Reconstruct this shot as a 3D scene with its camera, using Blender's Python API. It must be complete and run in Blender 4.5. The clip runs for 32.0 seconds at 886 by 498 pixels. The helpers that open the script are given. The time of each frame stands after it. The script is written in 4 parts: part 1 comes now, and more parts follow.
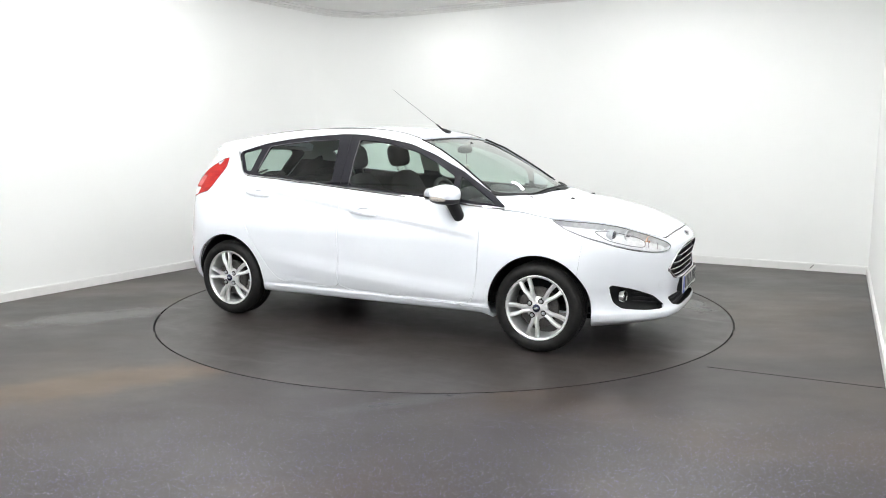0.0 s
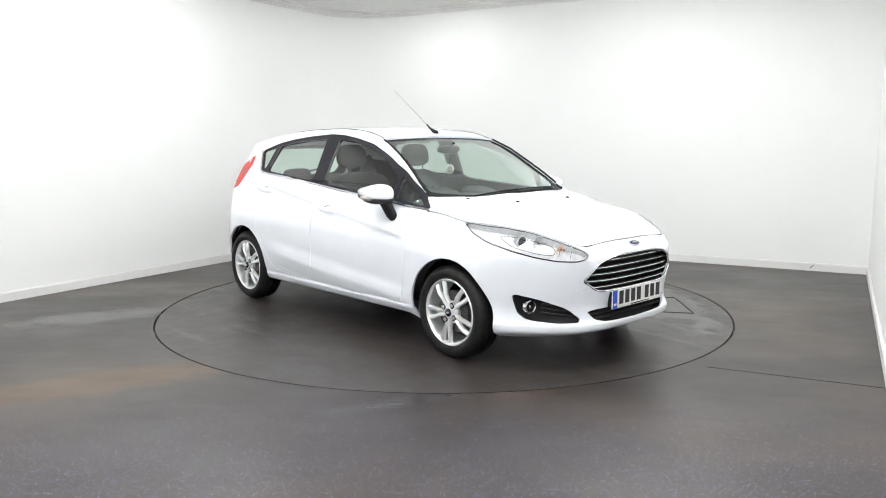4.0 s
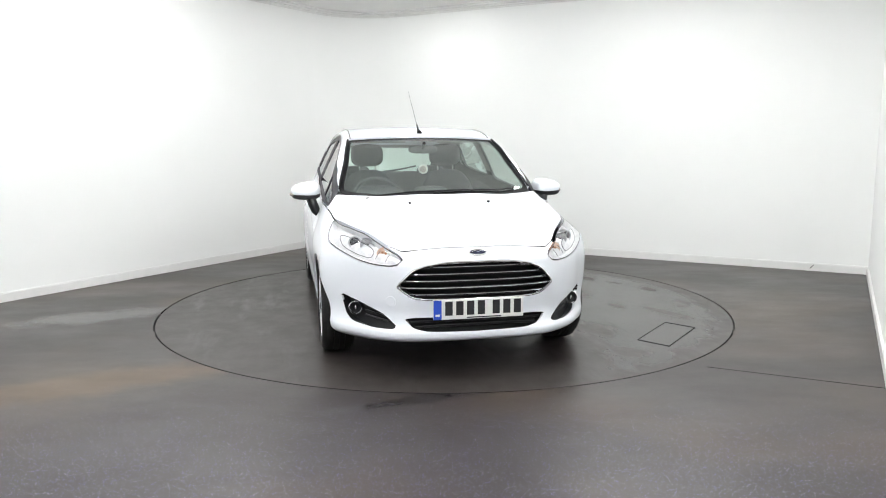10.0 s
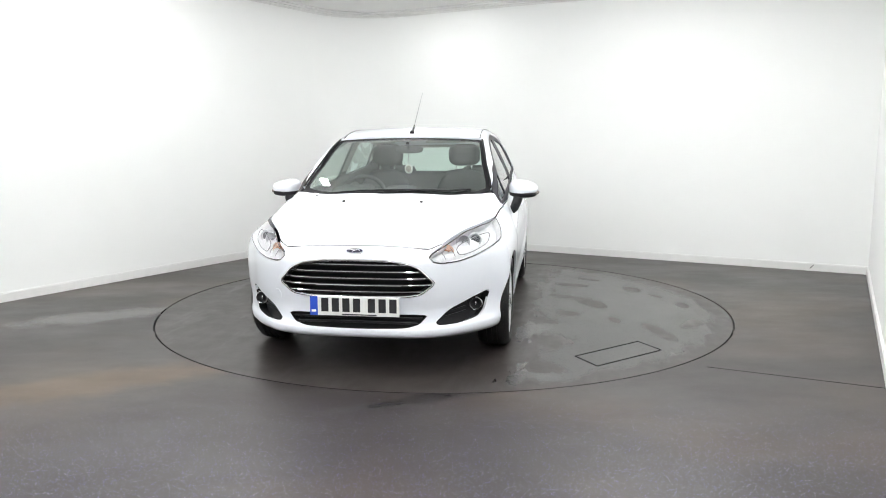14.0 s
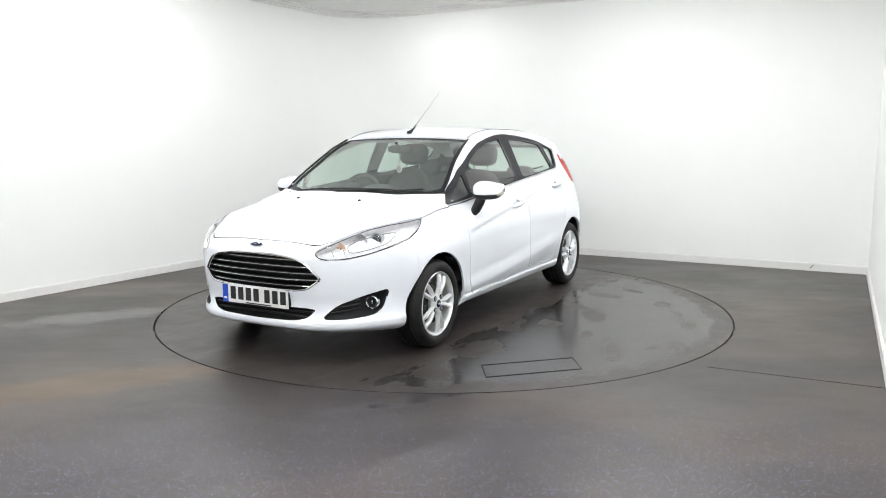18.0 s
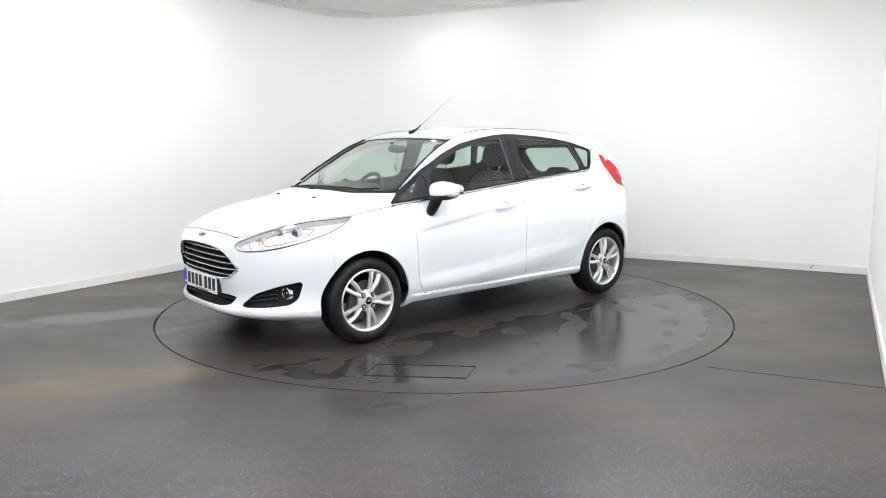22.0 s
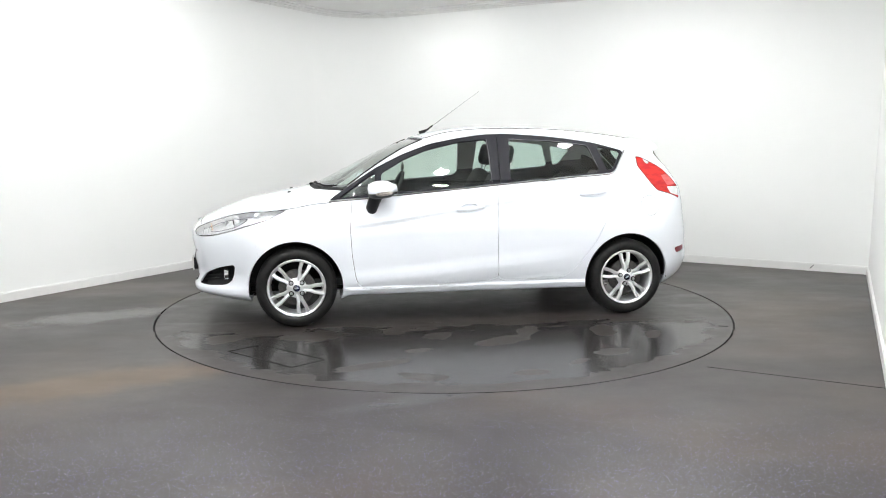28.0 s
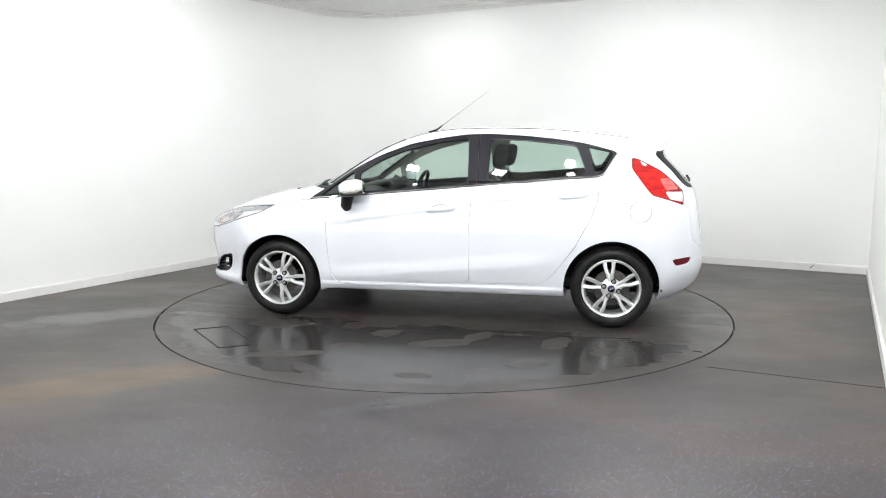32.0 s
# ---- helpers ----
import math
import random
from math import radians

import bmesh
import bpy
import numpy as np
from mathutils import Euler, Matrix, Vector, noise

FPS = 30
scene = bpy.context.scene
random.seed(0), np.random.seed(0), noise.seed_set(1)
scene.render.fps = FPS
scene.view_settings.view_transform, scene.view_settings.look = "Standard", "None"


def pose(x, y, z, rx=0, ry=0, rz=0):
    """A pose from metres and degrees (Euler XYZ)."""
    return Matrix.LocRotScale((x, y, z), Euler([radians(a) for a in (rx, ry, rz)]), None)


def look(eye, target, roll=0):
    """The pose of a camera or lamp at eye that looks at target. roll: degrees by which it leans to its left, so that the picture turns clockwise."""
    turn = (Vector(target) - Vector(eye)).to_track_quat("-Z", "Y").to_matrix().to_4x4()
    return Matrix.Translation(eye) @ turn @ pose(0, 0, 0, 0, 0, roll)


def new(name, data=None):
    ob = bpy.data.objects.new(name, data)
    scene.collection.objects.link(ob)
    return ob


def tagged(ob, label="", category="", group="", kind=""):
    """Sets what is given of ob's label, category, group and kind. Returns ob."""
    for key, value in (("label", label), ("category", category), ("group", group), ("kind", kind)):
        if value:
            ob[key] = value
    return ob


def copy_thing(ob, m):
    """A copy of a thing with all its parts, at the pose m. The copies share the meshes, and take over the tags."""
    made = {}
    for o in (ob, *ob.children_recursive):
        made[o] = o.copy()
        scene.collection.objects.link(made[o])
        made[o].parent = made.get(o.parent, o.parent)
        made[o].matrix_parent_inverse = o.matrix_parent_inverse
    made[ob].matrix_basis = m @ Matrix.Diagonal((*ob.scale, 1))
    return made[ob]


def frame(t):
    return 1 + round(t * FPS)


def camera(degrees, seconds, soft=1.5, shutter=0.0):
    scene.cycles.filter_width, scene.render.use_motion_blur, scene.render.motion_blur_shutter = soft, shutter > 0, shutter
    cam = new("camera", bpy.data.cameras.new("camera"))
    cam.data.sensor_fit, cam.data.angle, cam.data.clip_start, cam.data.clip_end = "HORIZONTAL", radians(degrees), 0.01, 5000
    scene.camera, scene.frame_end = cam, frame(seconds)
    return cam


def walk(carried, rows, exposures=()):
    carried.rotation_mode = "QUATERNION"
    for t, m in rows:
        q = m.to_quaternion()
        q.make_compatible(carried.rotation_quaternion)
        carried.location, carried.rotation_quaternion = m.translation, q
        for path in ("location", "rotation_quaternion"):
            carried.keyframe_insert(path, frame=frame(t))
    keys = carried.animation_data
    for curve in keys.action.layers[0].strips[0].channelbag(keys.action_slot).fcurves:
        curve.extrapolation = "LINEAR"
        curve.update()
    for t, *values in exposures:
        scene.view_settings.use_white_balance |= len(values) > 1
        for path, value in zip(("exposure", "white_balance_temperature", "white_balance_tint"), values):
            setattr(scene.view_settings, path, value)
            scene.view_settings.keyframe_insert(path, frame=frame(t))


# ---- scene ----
# ---- camera: on a stand, still ----
cam = camera(60.3, 32.0, soft=1.0)
EYE = (0.0255, -6.1362, 1.3394)
AIM = (EYE[0] - 0.00510, EYE[1] + 0.98974, EYE[2] - 0.14280)
walk(cam, [(0.0, look(EYE, AIM, -0.183)), (32.0, look(EYE, AIM, -0.183))])

# ---- world and exposure: a closed white studio, lit by ceiling panels ----
world = bpy.data.worlds.new("studio_world")
scene.world = world
world.use_nodes = True
world.node_tree.nodes["Background"].inputs[0].default_value = (0.8, 0.85, 0.9, 1)
world.node_tree.nodes["Background"].inputs[1].default_value = 0.05
scene.view_settings.exposure = 0.0
PANEL_POWER = 256.0


# ---- materials ----
class Mat:
    """A node material under construction."""

    def __init__(self, name, color=(0.5, 0.5, 0.5), rough=0.5, metal=0.0, **more):
        self.m = bpy.data.materials.new(name)
        self.m.use_nodes = True
        self.t = self.m.node_tree
        self.b = self.t.nodes["Principled BSDF"]
        self.out = self.t.nodes["Material Output"]
        self.set("Base Color", (*color, 1))
        self.set("Roughness", rough)
        self.set("Metallic", metal)
        for k, v in more.items():
            self.set(k.replace("_", " "), v)

    def set(self, key, v):
        self.b.inputs[key].default_value = v

    def node(self, kind, **inputs):
        n = self.t.nodes.new("ShaderNode" + kind)
        for k, v in inputs.items():
            self.put(n.inputs[int(k[1:]) if k[1:].isdigit() else k.replace("_", " ")], v)
        return n

    def put(self, socket, v):
        if isinstance(v, bpy.types.NodeSocket):
            self.t.links.new(v, socket)
        else:
            socket.default_value = v

    def coords(self):
        return self.node("TexCoord").outputs["Object"]

    def noise(self, scale, detail=4.0, rough=0.55, at=None, stretch=None):
        at = at or self.coords()
        if stretch:
            mp = self.node("Mapping", Vector=at)
            mp.inputs["Scale"].default_value = stretch
            at = mp.outputs[0]
        return self.node("TexNoise", Vector=at, Scale=scale, Detail=detail, Roughness=rough).outputs["Fac"]

    def blob(self, at, x, y, rx, ry, turn):
        """A stain with a ragged edge: 1 inside an ellipse, 0 outside."""
        mp = self.node("Mapping", Vector=at)
        mp.vector_type = "TEXTURE"
        mp.inputs["Location"].default_value = (x, y, 0)
        mp.inputs["Rotation"].default_value = (0, 0, radians(turn))
        mp.inputs["Scale"].default_value = (rx, ry, 1)
        far = self.node("VectorMath", v0=mp.outputs[0])
        far.operation = "LENGTH"
        ragged = self.math("ADD", far.outputs["Value"], self.math("MULTIPLY", self.noise(4.0, 5, 0.6, at), 1.3))
        return self.ramp(self.math("MULTIPLY", ragged, 0.5), (0.55, 1.0), (0.85, 0.0))

    def ramp(self, fac, *stops):
        r = self.node("ValToRGB", Fac=fac)
        e = r.color_ramp.elements
        while len(e) < len(stops):
            e.new(0.5)
        for el, (pos, col) in zip(e, stops):
            el.position = pos
            el.color = (*col, 1) if isinstance(col, tuple) else (col, col, col, 1)
        return r.outputs["Color"]

    def math(self, op, a, b=0.0):
        n = self.node("Math")
        n.operation = op
        self.put(n.inputs[0], a)
        self.put(n.inputs[1], b)
        return n.outputs[0]

    def mix(self, fac, a, b):
        n = self.node("Mix")
        n.data_type = "RGBA"
        self.put(n.inputs[0], fac)
        self.put(n.inputs[6], a if isinstance(a, bpy.types.NodeSocket) else (*a, 1))
        self.put(n.inputs[7], b if isinstance(b, bpy.types.NodeSocket) else (*b, 1))
        return n.outputs[2]

    def to(self, key, v):
        self.put(self.b.inputs[key], v)
        return self

    def bump(self, height, strength=0.2, distance=0.01):
        n = self.node("Bump", Height=height, Strength=strength, Distance=distance)
        self.put(self.b.inputs["Normal"], n.outputs[0])
        return self


def pane(name, tint, gloss=1.45, veil=0.0):
    """Thin glass: what lies behind it, tinted, under a gloss that grows at the edges; a pale diffuse haze is painted in
    for reflected ceiling light.
    """
    k = Mat(name)
    clear = k.node("BsdfTransparent", Color=(*tint, 1))
    shine = k.node("BsdfGlossy", Color=(1, 1, 1, 1), Roughness=0.01)
    edge = k.node("LayerWeight", Blend=0.5).outputs["Facing"]
    base = 2 * ((gloss - 1) / (gloss + 1)) ** 2
    fres = k.math("ADD", k.math("MULTIPLY", k.math("POWER", edge, 3.6), 0.9), base)
    mx = k.node("MixShader", Fac=fres)
    film = k.node("MixShader", Fac=k.math("MULTIPLY", k.ramp(k.noise(6.0, 4), (0.3, 0.7), (0.7, 1.0)), veil))
    dull = k.node("BsdfDiffuse", Color=(0.62, 0.70, 0.66, 1))
    k.t.links.new(clear.outputs[0], film.inputs[1])
    k.t.links.new(dull.outputs[0], film.inputs[2])
    k.t.links.new(film.outputs[0], mx.inputs[1])
    k.t.links.new(shine.outputs[0], mx.inputs[2])
    k.t.links.new(mx.outputs[0], k.out.inputs["Surface"])
    return k.m


def simple(name, color, rough=0.5, metal=0.0, grain=0.0, scale=60.0, **more):
    k = Mat(name, color, rough, metal, **more)
    if grain:
        f = k.noise(scale, 5)
        dark = tuple(c * (1 - grain) for c in color)
        lite = tuple(min(1, c * (1 + grain)) for c in color)
        k.to("Base Color", k.ramp(f, (0.3, dark), (0.7, lite)))
        k.bump(f, 0.15, 0.002)
    return k.m


def make_paint():
    k = Mat("white_paint", (0.84, 0.845, 0.86), 0.32, Coat_Weight=0.8, Coat_Roughness=0.04)
    f = k.noise(3.0, 3)
    k.to("Base Color", k.ramp(f, (0.3, (0.825, 0.855, 0.915)), (0.7, (0.85, 0.88, 0.935))))
    g = k.noise(900.0, 2)
    return k.bump(g, 0.015, 0.0006).m


PAINT = make_paint()
BLACK_PLASTIC = simple("black_plastic", (0.014, 0.014, 0.016), 0.45, grain=0.25, scale=250, Specular_IOR_Level=0.3)
PILLAR = simple("satin_black_film", (0.022, 0.022, 0.027), 0.38, grain=0.12, scale=300, Specular_IOR_Level=0.10)
CHANNEL = simple("dull_channel_trim", (0.20, 0.20, 0.21), 0.45, 0.3, grain=0.1, scale=150)
RUBBER = simple("seal_rubber", (0.009, 0.009, 0.010), 0.6, grain=0.2, scale=200, Specular_IOR_Level=0.25)
CHROME = simple("chrome", (0.82, 0.83, 0.85), 0.08, 1.0)
SATIN = simple("satin_metal", (0.62, 0.63, 0.65), 0.28, 1.0, grain=0.06, scale=120)
ALLOY = simple("alloy_silver", (0.86, 0.865, 0.875), 0.30, 0.65, grain=0.05, scale=90)
BRAKE = simple("brake_steel", (0.085, 0.08, 0.078), 0.5, 0.5, grain=0.3, scale=70)
GLASS = pane("car_glass", (0.80, 0.90, 0.85))
# windscreen: pale haze in the colour, in place of reflected ceiling
GLASS_FRONT = pane("windscreen_glass", (0.78, 0.89, 0.84), veil=0.075)
GLASS_REAR = pane("rear_glass", (0.74, 0.85, 0.80))
LENS = pane("clear_lens", (0.96, 0.965, 0.97), 1.5)
RED_LENS = Mat("red_lens", (0.50, 0.009, 0.008), 0.2, Specular_IOR_Level=0.3).m
DARK_RED = Mat("dark_red_reflector", (0.15, 0.006, 0.014), 0.3, Specular_IOR_Level=0.15).m
ORANGE = Mat("amber_bulb", (0.80, 0.54, 0.40), 0.25, Coat_Weight=0.6).m
LAMP_BACK = simple("lamp_housing_silver", (0.70, 0.70, 0.715), 0.30, 0.15, grain=0.14, scale=40)
LAMP_DARK = simple("lamp_bezel_grey", (0.16, 0.16, 0.175), 0.4)
MIRROR = simple("mirror_glass", (0.9, 0.9, 0.9), 0.02, 1.0)
PLATE = simple("plate_white", (0.78, 0.78, 0.76), 0.35, Coat_Weight=0.3)
PLATE_BLUE = simple("plate_blue", (0.02, 0.08, 0.55), 0.35)
INK = simple("plate_ink", (0.012, 0.012, 0.014), 0.5)
BADGE_BLUE = simple("badge_blue", (0.004, 0.008, 0.05), 0.15, 0.2, Coat_Weight=1.0)
CLOTH = simple("seat_cloth", (0.012, 0.012, 0.0135), 0.9, grain=0.35, scale=400)
TRIM_DARK = simple("cabin_plastic", (0.024, 0.025, 0.027), 0.6, grain=0.2, scale=300)
LINER = simple("pale_headliner", (0.40, 0.39, 0.37), 0.9, grain=0.06, scale=200)
PICTURE = simple("pendant_inlay", (0.34, 0.29, 0.26), 0.4, grain=0.5, scale=120)
ORNAMENT = simple("pendant_enamel", (0.75, 0.72, 0.66), 0.35, grain=0.25, scale=60)


def make_tyre():
    k = Mat("tyre_rubber", (0.02, 0.02, 0.021), 0.5, Specular_IOR_Level=0.28)
    f = k.noise(35, 5)
    k.to("Base Color", k.ramp(f, (0.35, (0.008, 0.008, 0.0085)), (0.7, (0.015, 0.0145, 0.014))))
    return k.bump(k.noise(180, 3), 0.2, 0.002).m


TYRE = make_tyre()


def make_wall(name, tone):
    k = Mat(name, tone, 0.6)
    f = k.noise(0.7, 4)
    k.to("Base Color", k.ramp(f, (0.3, tuple(c * 0.97 for c in tone)), (0.7, tone)))
    return k.bump(k.noise(220, 4), 0.05, 0.002).m


WALL = make_wall("white_wall_paint", (0.90, 0.905, 0.895))
CEILING = make_wall("white_ceiling_paint", (0.86, 0.855, 0.845))
SKIRT = simple("white_skirting", (0.78, 0.775, 0.765), 0.35, grain=0.03, scale=8)


def make_floor():
    """Dark speckled safety vinyl, with a brown worn drift and smoother, cleaned areas."""
    k = Mat("speckled_vinyl", (0.1, 0.1, 0.1), 0.4, Specular_IOR_Level=0.5)
    at = k.coords()
    big = k.noise(0.55, 5, 0.6, at, (1.0, 1.6, 1.0))
    fine = k.noise(9.0, 6, 0.65, at)
    base = k.ramp(fine, (0.3, (0.0205, 0.0162, 0.0148)), (0.7, (0.0310, 0.0250, 0.0230)))
    worn = k.ramp(big, (0.46, 0.0), (0.64, 1.0))
    base = k.mix(k.math("MULTIPLY", worn, 0.75), base, (0.056, 0.038, 0.025))
    base = k.mix(k.math("MULTIPLY", k.blob(at, -1.95, -2.05, 0.95, 0.28, 28), 0.9), base, (0.098, 0.066, 0.036))
    puddle = k.math("MULTIPLY", k.blob(at, -0.14, -2.33, 0.55, 0.085, 24), 0.45)
    base = k.mix(k.math("MULTIPLY", puddle, 1.6), base, (0.009, 0.008, 0.009))
    # mottle, and flakes in the vinyl: many faint violet ones, fewer bright ones, trodden dull towards the walls
    mott = k.noise(70.0, 3, 0.7, at)
    base = k.mix(k.ramp(mott, (0.45, 0.0), (0.75, 0.40)), base, (0.048, 0.042, 0.047))
    near = k.node("SeparateXYZ", Vector=at).outputs[1]
    near = k.math("ADD", near, k.math("MULTIPLY", k.noise(1.2, 3, 0.6, at), 0.9))
    worn_off = k.node("MapRange", v0=near, v1=-2.7, v2=-1.55, v3=0.0, v4=0.28).outputs[0]
    for scale, size, share, low, high in ((190.0, 0.33, 0.72, (0.07, 0.06, 0.19), (0.19, 0.17, 0.23)), (125.0, 0.27, 0.80, (0.20, 0.18, 0.52), (0.58, 0.55, 0.64))):
        vor = k.node("TexVoronoi", Vector=at, Scale=scale)
        flake = k.math("LESS_THAN", vor.outputs["Distance"], size)
        tone = k.node("SeparateColor", Color=vor.outputs["Color"])
        flake = k.math("MULTIPLY", flake, k.math("GREATER_THAN", tone.outputs[0], k.math("ADD", worn_off, share)))
        base = k.mix(flake, base, k.ramp(tone.outputs[1], (0.35, low), (0.9, high)))
    k.to("Base Color", base)
    streak = k.noise(0.9, 4, 0.55, at, (1.0, 1.6, 1.0))
    scuff = k.noise(3.5, 6, 0.65, at, (0.7, 1.8, 1.0))
    rough = k.math("ADD", k.ramp(streak, (0.35, 0.33), (0.62, 0.42)), k.math("MULTIPLY", k.math("SUBTRACT", scuff, 0.5), 0.12))
    damp = k.math("MAXIMUM", k.blob(at, -2.62, -0.44, 0.66, 0.22, 26), puddle)
    k.to("Roughness", k.math("SUBTRACT", rough, k.math("MULTIPLY", damp, 0.27)))
    return k.bump(k.noise(260, 3, 0.5, at), 0.12, 0.002).m


def make_table():
    """The disc's vinyl: dark and worn, with a wide film of water along one side that dries in islands."""
    k = Mat("damp_vinyl", (0.08, 0.08, 0.08), 0.3, Specular_IOR_Level=0.5)
    at = k.coords()
    fine = k.noise(14.0, 6, 0.65, at)
    base = k.ramp(fine, (0.3, (0.0270, 0.0222, 0.0205)), (0.7, (0.0400, 0.0335, 0.0312)))
    split_at = k.node("SeparateXYZ", Vector=at)
    out = k.node("VectorMath", v0=at)
    out.operation = "LENGTH"
    ragged = k.math("SUBTRACT", k.noise(2.9, 7, 0.60, at, (0.6, 1.6, 1.0)), 0.5)
    fringe = k.math("MULTIPLY", ragged, 0.55)
    # the film lies between a straight inner shore and an arc near the rim
    shore = k.math("ADD", k.math("SUBTRACT", split_at.outputs[1], 0.74), k.math("MULTIPLY", ragged, 1.1))
    shore = k.math("ADD", shore, k.math("MULTIPLY", split_at.outputs[0], 0.06))
    arc = k.math("ADD", k.math("SUBTRACT", 2.09, out.outputs["Value"]), fringe)
    film = k.node("MapRange", v0=k.math("MINIMUM", shore, arc), v1=-0.01, v2=0.06, v3=0.0, v4=1.0).outputs[0]
    for x, y, rx, ry, turn in ((-0.97, 1.04, 0.16, 0.07, 75), (-0.42, 1.01, 0.20, 0.06, 70), (-0.20, 1.20, 0.22, 0.07, 35), (0.21, 1.01, 0.10, 0.08, 20), (0.51, 0.89, 0.07, 0.06, 0),
                               (1.03, 0.87, 0.22, 0.13, 10), (1.68, 0.88, 0.16, 0.10, 60), (-0.82, 1.60, 0.10, 0.06, 20), (-0.21, 1.93, 0.09, 0.04, 0), (0.44, 1.89, 0.16, 0.06, 150),
                               (0.67, 1.61, 0.20, 0.05, 20), (0.39, 1.34, 0.10, 0.04, 10), (-0.55, 1.75, 0.08, 0.03, 30), (-1.25, 1.25, 0.12, 0.05, 60)):
        mp = k.node("Mapping", Vector=at)
        mp.vector_type = "TEXTURE"
        mp.inputs["Location"].default_value = (x, y, 0)
        mp.inputs["Rotation"].default_value = (0, 0, radians(turn))
        mp.inputs["Scale"].default_value = (rx, ry, 1)
        far = k.node("VectorMath", v0=mp.outputs[0])
        far.operation = "LENGTH"
        gap = k.math("ADD", far.outputs["Value"], k.math("MULTIPLY", ragged, 3.6))
        film = k.math("MULTIPLY", film, k.node("MapRange", v0=gap, v1=0.75, v2=1.25, v3=0.0, v4=1.0).outputs[0])
    # thin smears elsewhere, swept round by tyres and mops
    smear = k.ramp(k.noise(1.9, 6, 0.62, at, (0.6, 2.2, 1.0)), (0.54, 0.0), (0.68, 0.50))
    wet = k.math("MAXIMUM", film, smear)
    k.to("Base Color", k.mix(wet, base, (0.026, 0.0240, 0.0235)))
    dry = k.ramp(k.noise(5, 5, 0.6, at), (0.3, 0.33), (0.7, 0.42))
    slick = k.math("ADD", k.math("MULTIPLY", k.noise(3.1, 5, 0.6, at), 0.14), 0.13)
    k.to("Roughness", k.mix(wet, dry, slick))
    return k.bump(k.noise(200, 3, 0.5, at), 0.05, 0.002).m


FLOOR = make_floor()
TABLE = make_table()
GAP = simple("gap_shadow_rubber", (0.008, 0.008, 0.008), 0.8)


def glow(name, color, power):
    k = Mat(name)
    e = k.node("Emission", Color=(*color, 1), Strength=power)
    k.t.links.new(e.outputs[0], k.out.inputs["Surface"])
    return k.m


PANEL = glow("panel_diffuser", (0.985, 1.0, 0.995), PANEL_POWER)


# ---- mesh helpers ----
def mesh_of(name, verts, faces, material, normals=None, smooth=True):
    me = bpy.data.meshes.new(name)
    me.from_pydata([tuple(v) for v in verts], [], [tuple(int(i) for i in f) for f in faces])
    me.materials.append(material)
    me.polygons.foreach_set("use_smooth", [smooth] * len(me.polygons))
    me.update()
    if normals is not None:
        me.normals_split_custom_set_from_vertices([tuple(n) for n in normals])
    return me


def piece(name, me, parent=None, label="", m=None):
    ob = new(name, me)
    if parent is not None:
        ob.parent = parent
    if m is not None:
        ob.matrix_basis = m
    return tagged(ob, label)


def part(name, bm, material, parent, label="", smooth=True, m=None):
    me = bpy.data.meshes.new(name)
    bm.to_mesh(me)
    bm.free()
    me.materials.append(material)
    me.polygons.foreach_set("use_smooth", [smooth] * len(me.polygons))
    if smooth:
        me.set_sharp_from_angle(angle=radians(40))
    return piece(name, me, parent, label, m)


def block(size, at=(0, 0, 0), bevel=0.004, turn=(0, 0, 0), seg=2):
    bm = bmesh.new()
    bmesh.ops.create_cube(bm, size=1.0)
    bmesh.ops.scale(bm, vec=size, verts=bm.verts)
    if bevel:
        bmesh.ops.bevel(bm, geom=bm.edges[:], offset=min(bevel, min(size) * 0.45), segments=seg, affect="EDGES", profile=0.6)
    bmesh.ops.transform(bm, matrix=pose(*at, *turn), verts=bm.verts)
    return bm


def pad(size, at, power=3.0, turn=(0, 0, 0), n=20, bend=None):
    """A cushion-like form: a rounded box with soft faces."""
    bm = bmesh.new()
    bmesh.ops.create_uvsphere(bm, u_segments=n * 2, v_segments=n, radius=1.0)
    for v in bm.verts:
        c = v.co
        k = (abs(c.x) ** power + abs(c.y) ** power + abs(c.z) ** power) ** (-1 / power)
        v.co = Vector((c.x * k * size[0] / 2, c.y * k * size[1] / 2, c.z * k * size[2] / 2))
        if bend:
            v.co = bend(v.co)
    bmesh.ops.transform(bm, matrix=pose(*at, *turn), verts=bm.verts)
    return bm


def lathe(profile, n=48, arc=360.0):
    """A profile of (radius, y) turned about the y axis."""
    bm = bmesh.new()
    rings = []
    whole = arc >= 360
    for i in range(n if whole else n + 1):
        a = radians(arc) * i / n
        rings.append([bm.verts.new((r * math.cos(a), y, r * math.sin(a))) for r, y in profile])
    for i in range(n):
        p, q = rings[i], rings[(i + 1) % len(rings)]
        for j in range(len(profile) - 1):
            bm.faces.new((p[j], p[j + 1], q[j + 1], q[j]))
    bmesh.ops.remove_doubles(bm, verts=bm.verts, dist=1e-6)
    bmesh.ops.recalc_face_normals(bm, faces=bm.faces)
    return bm


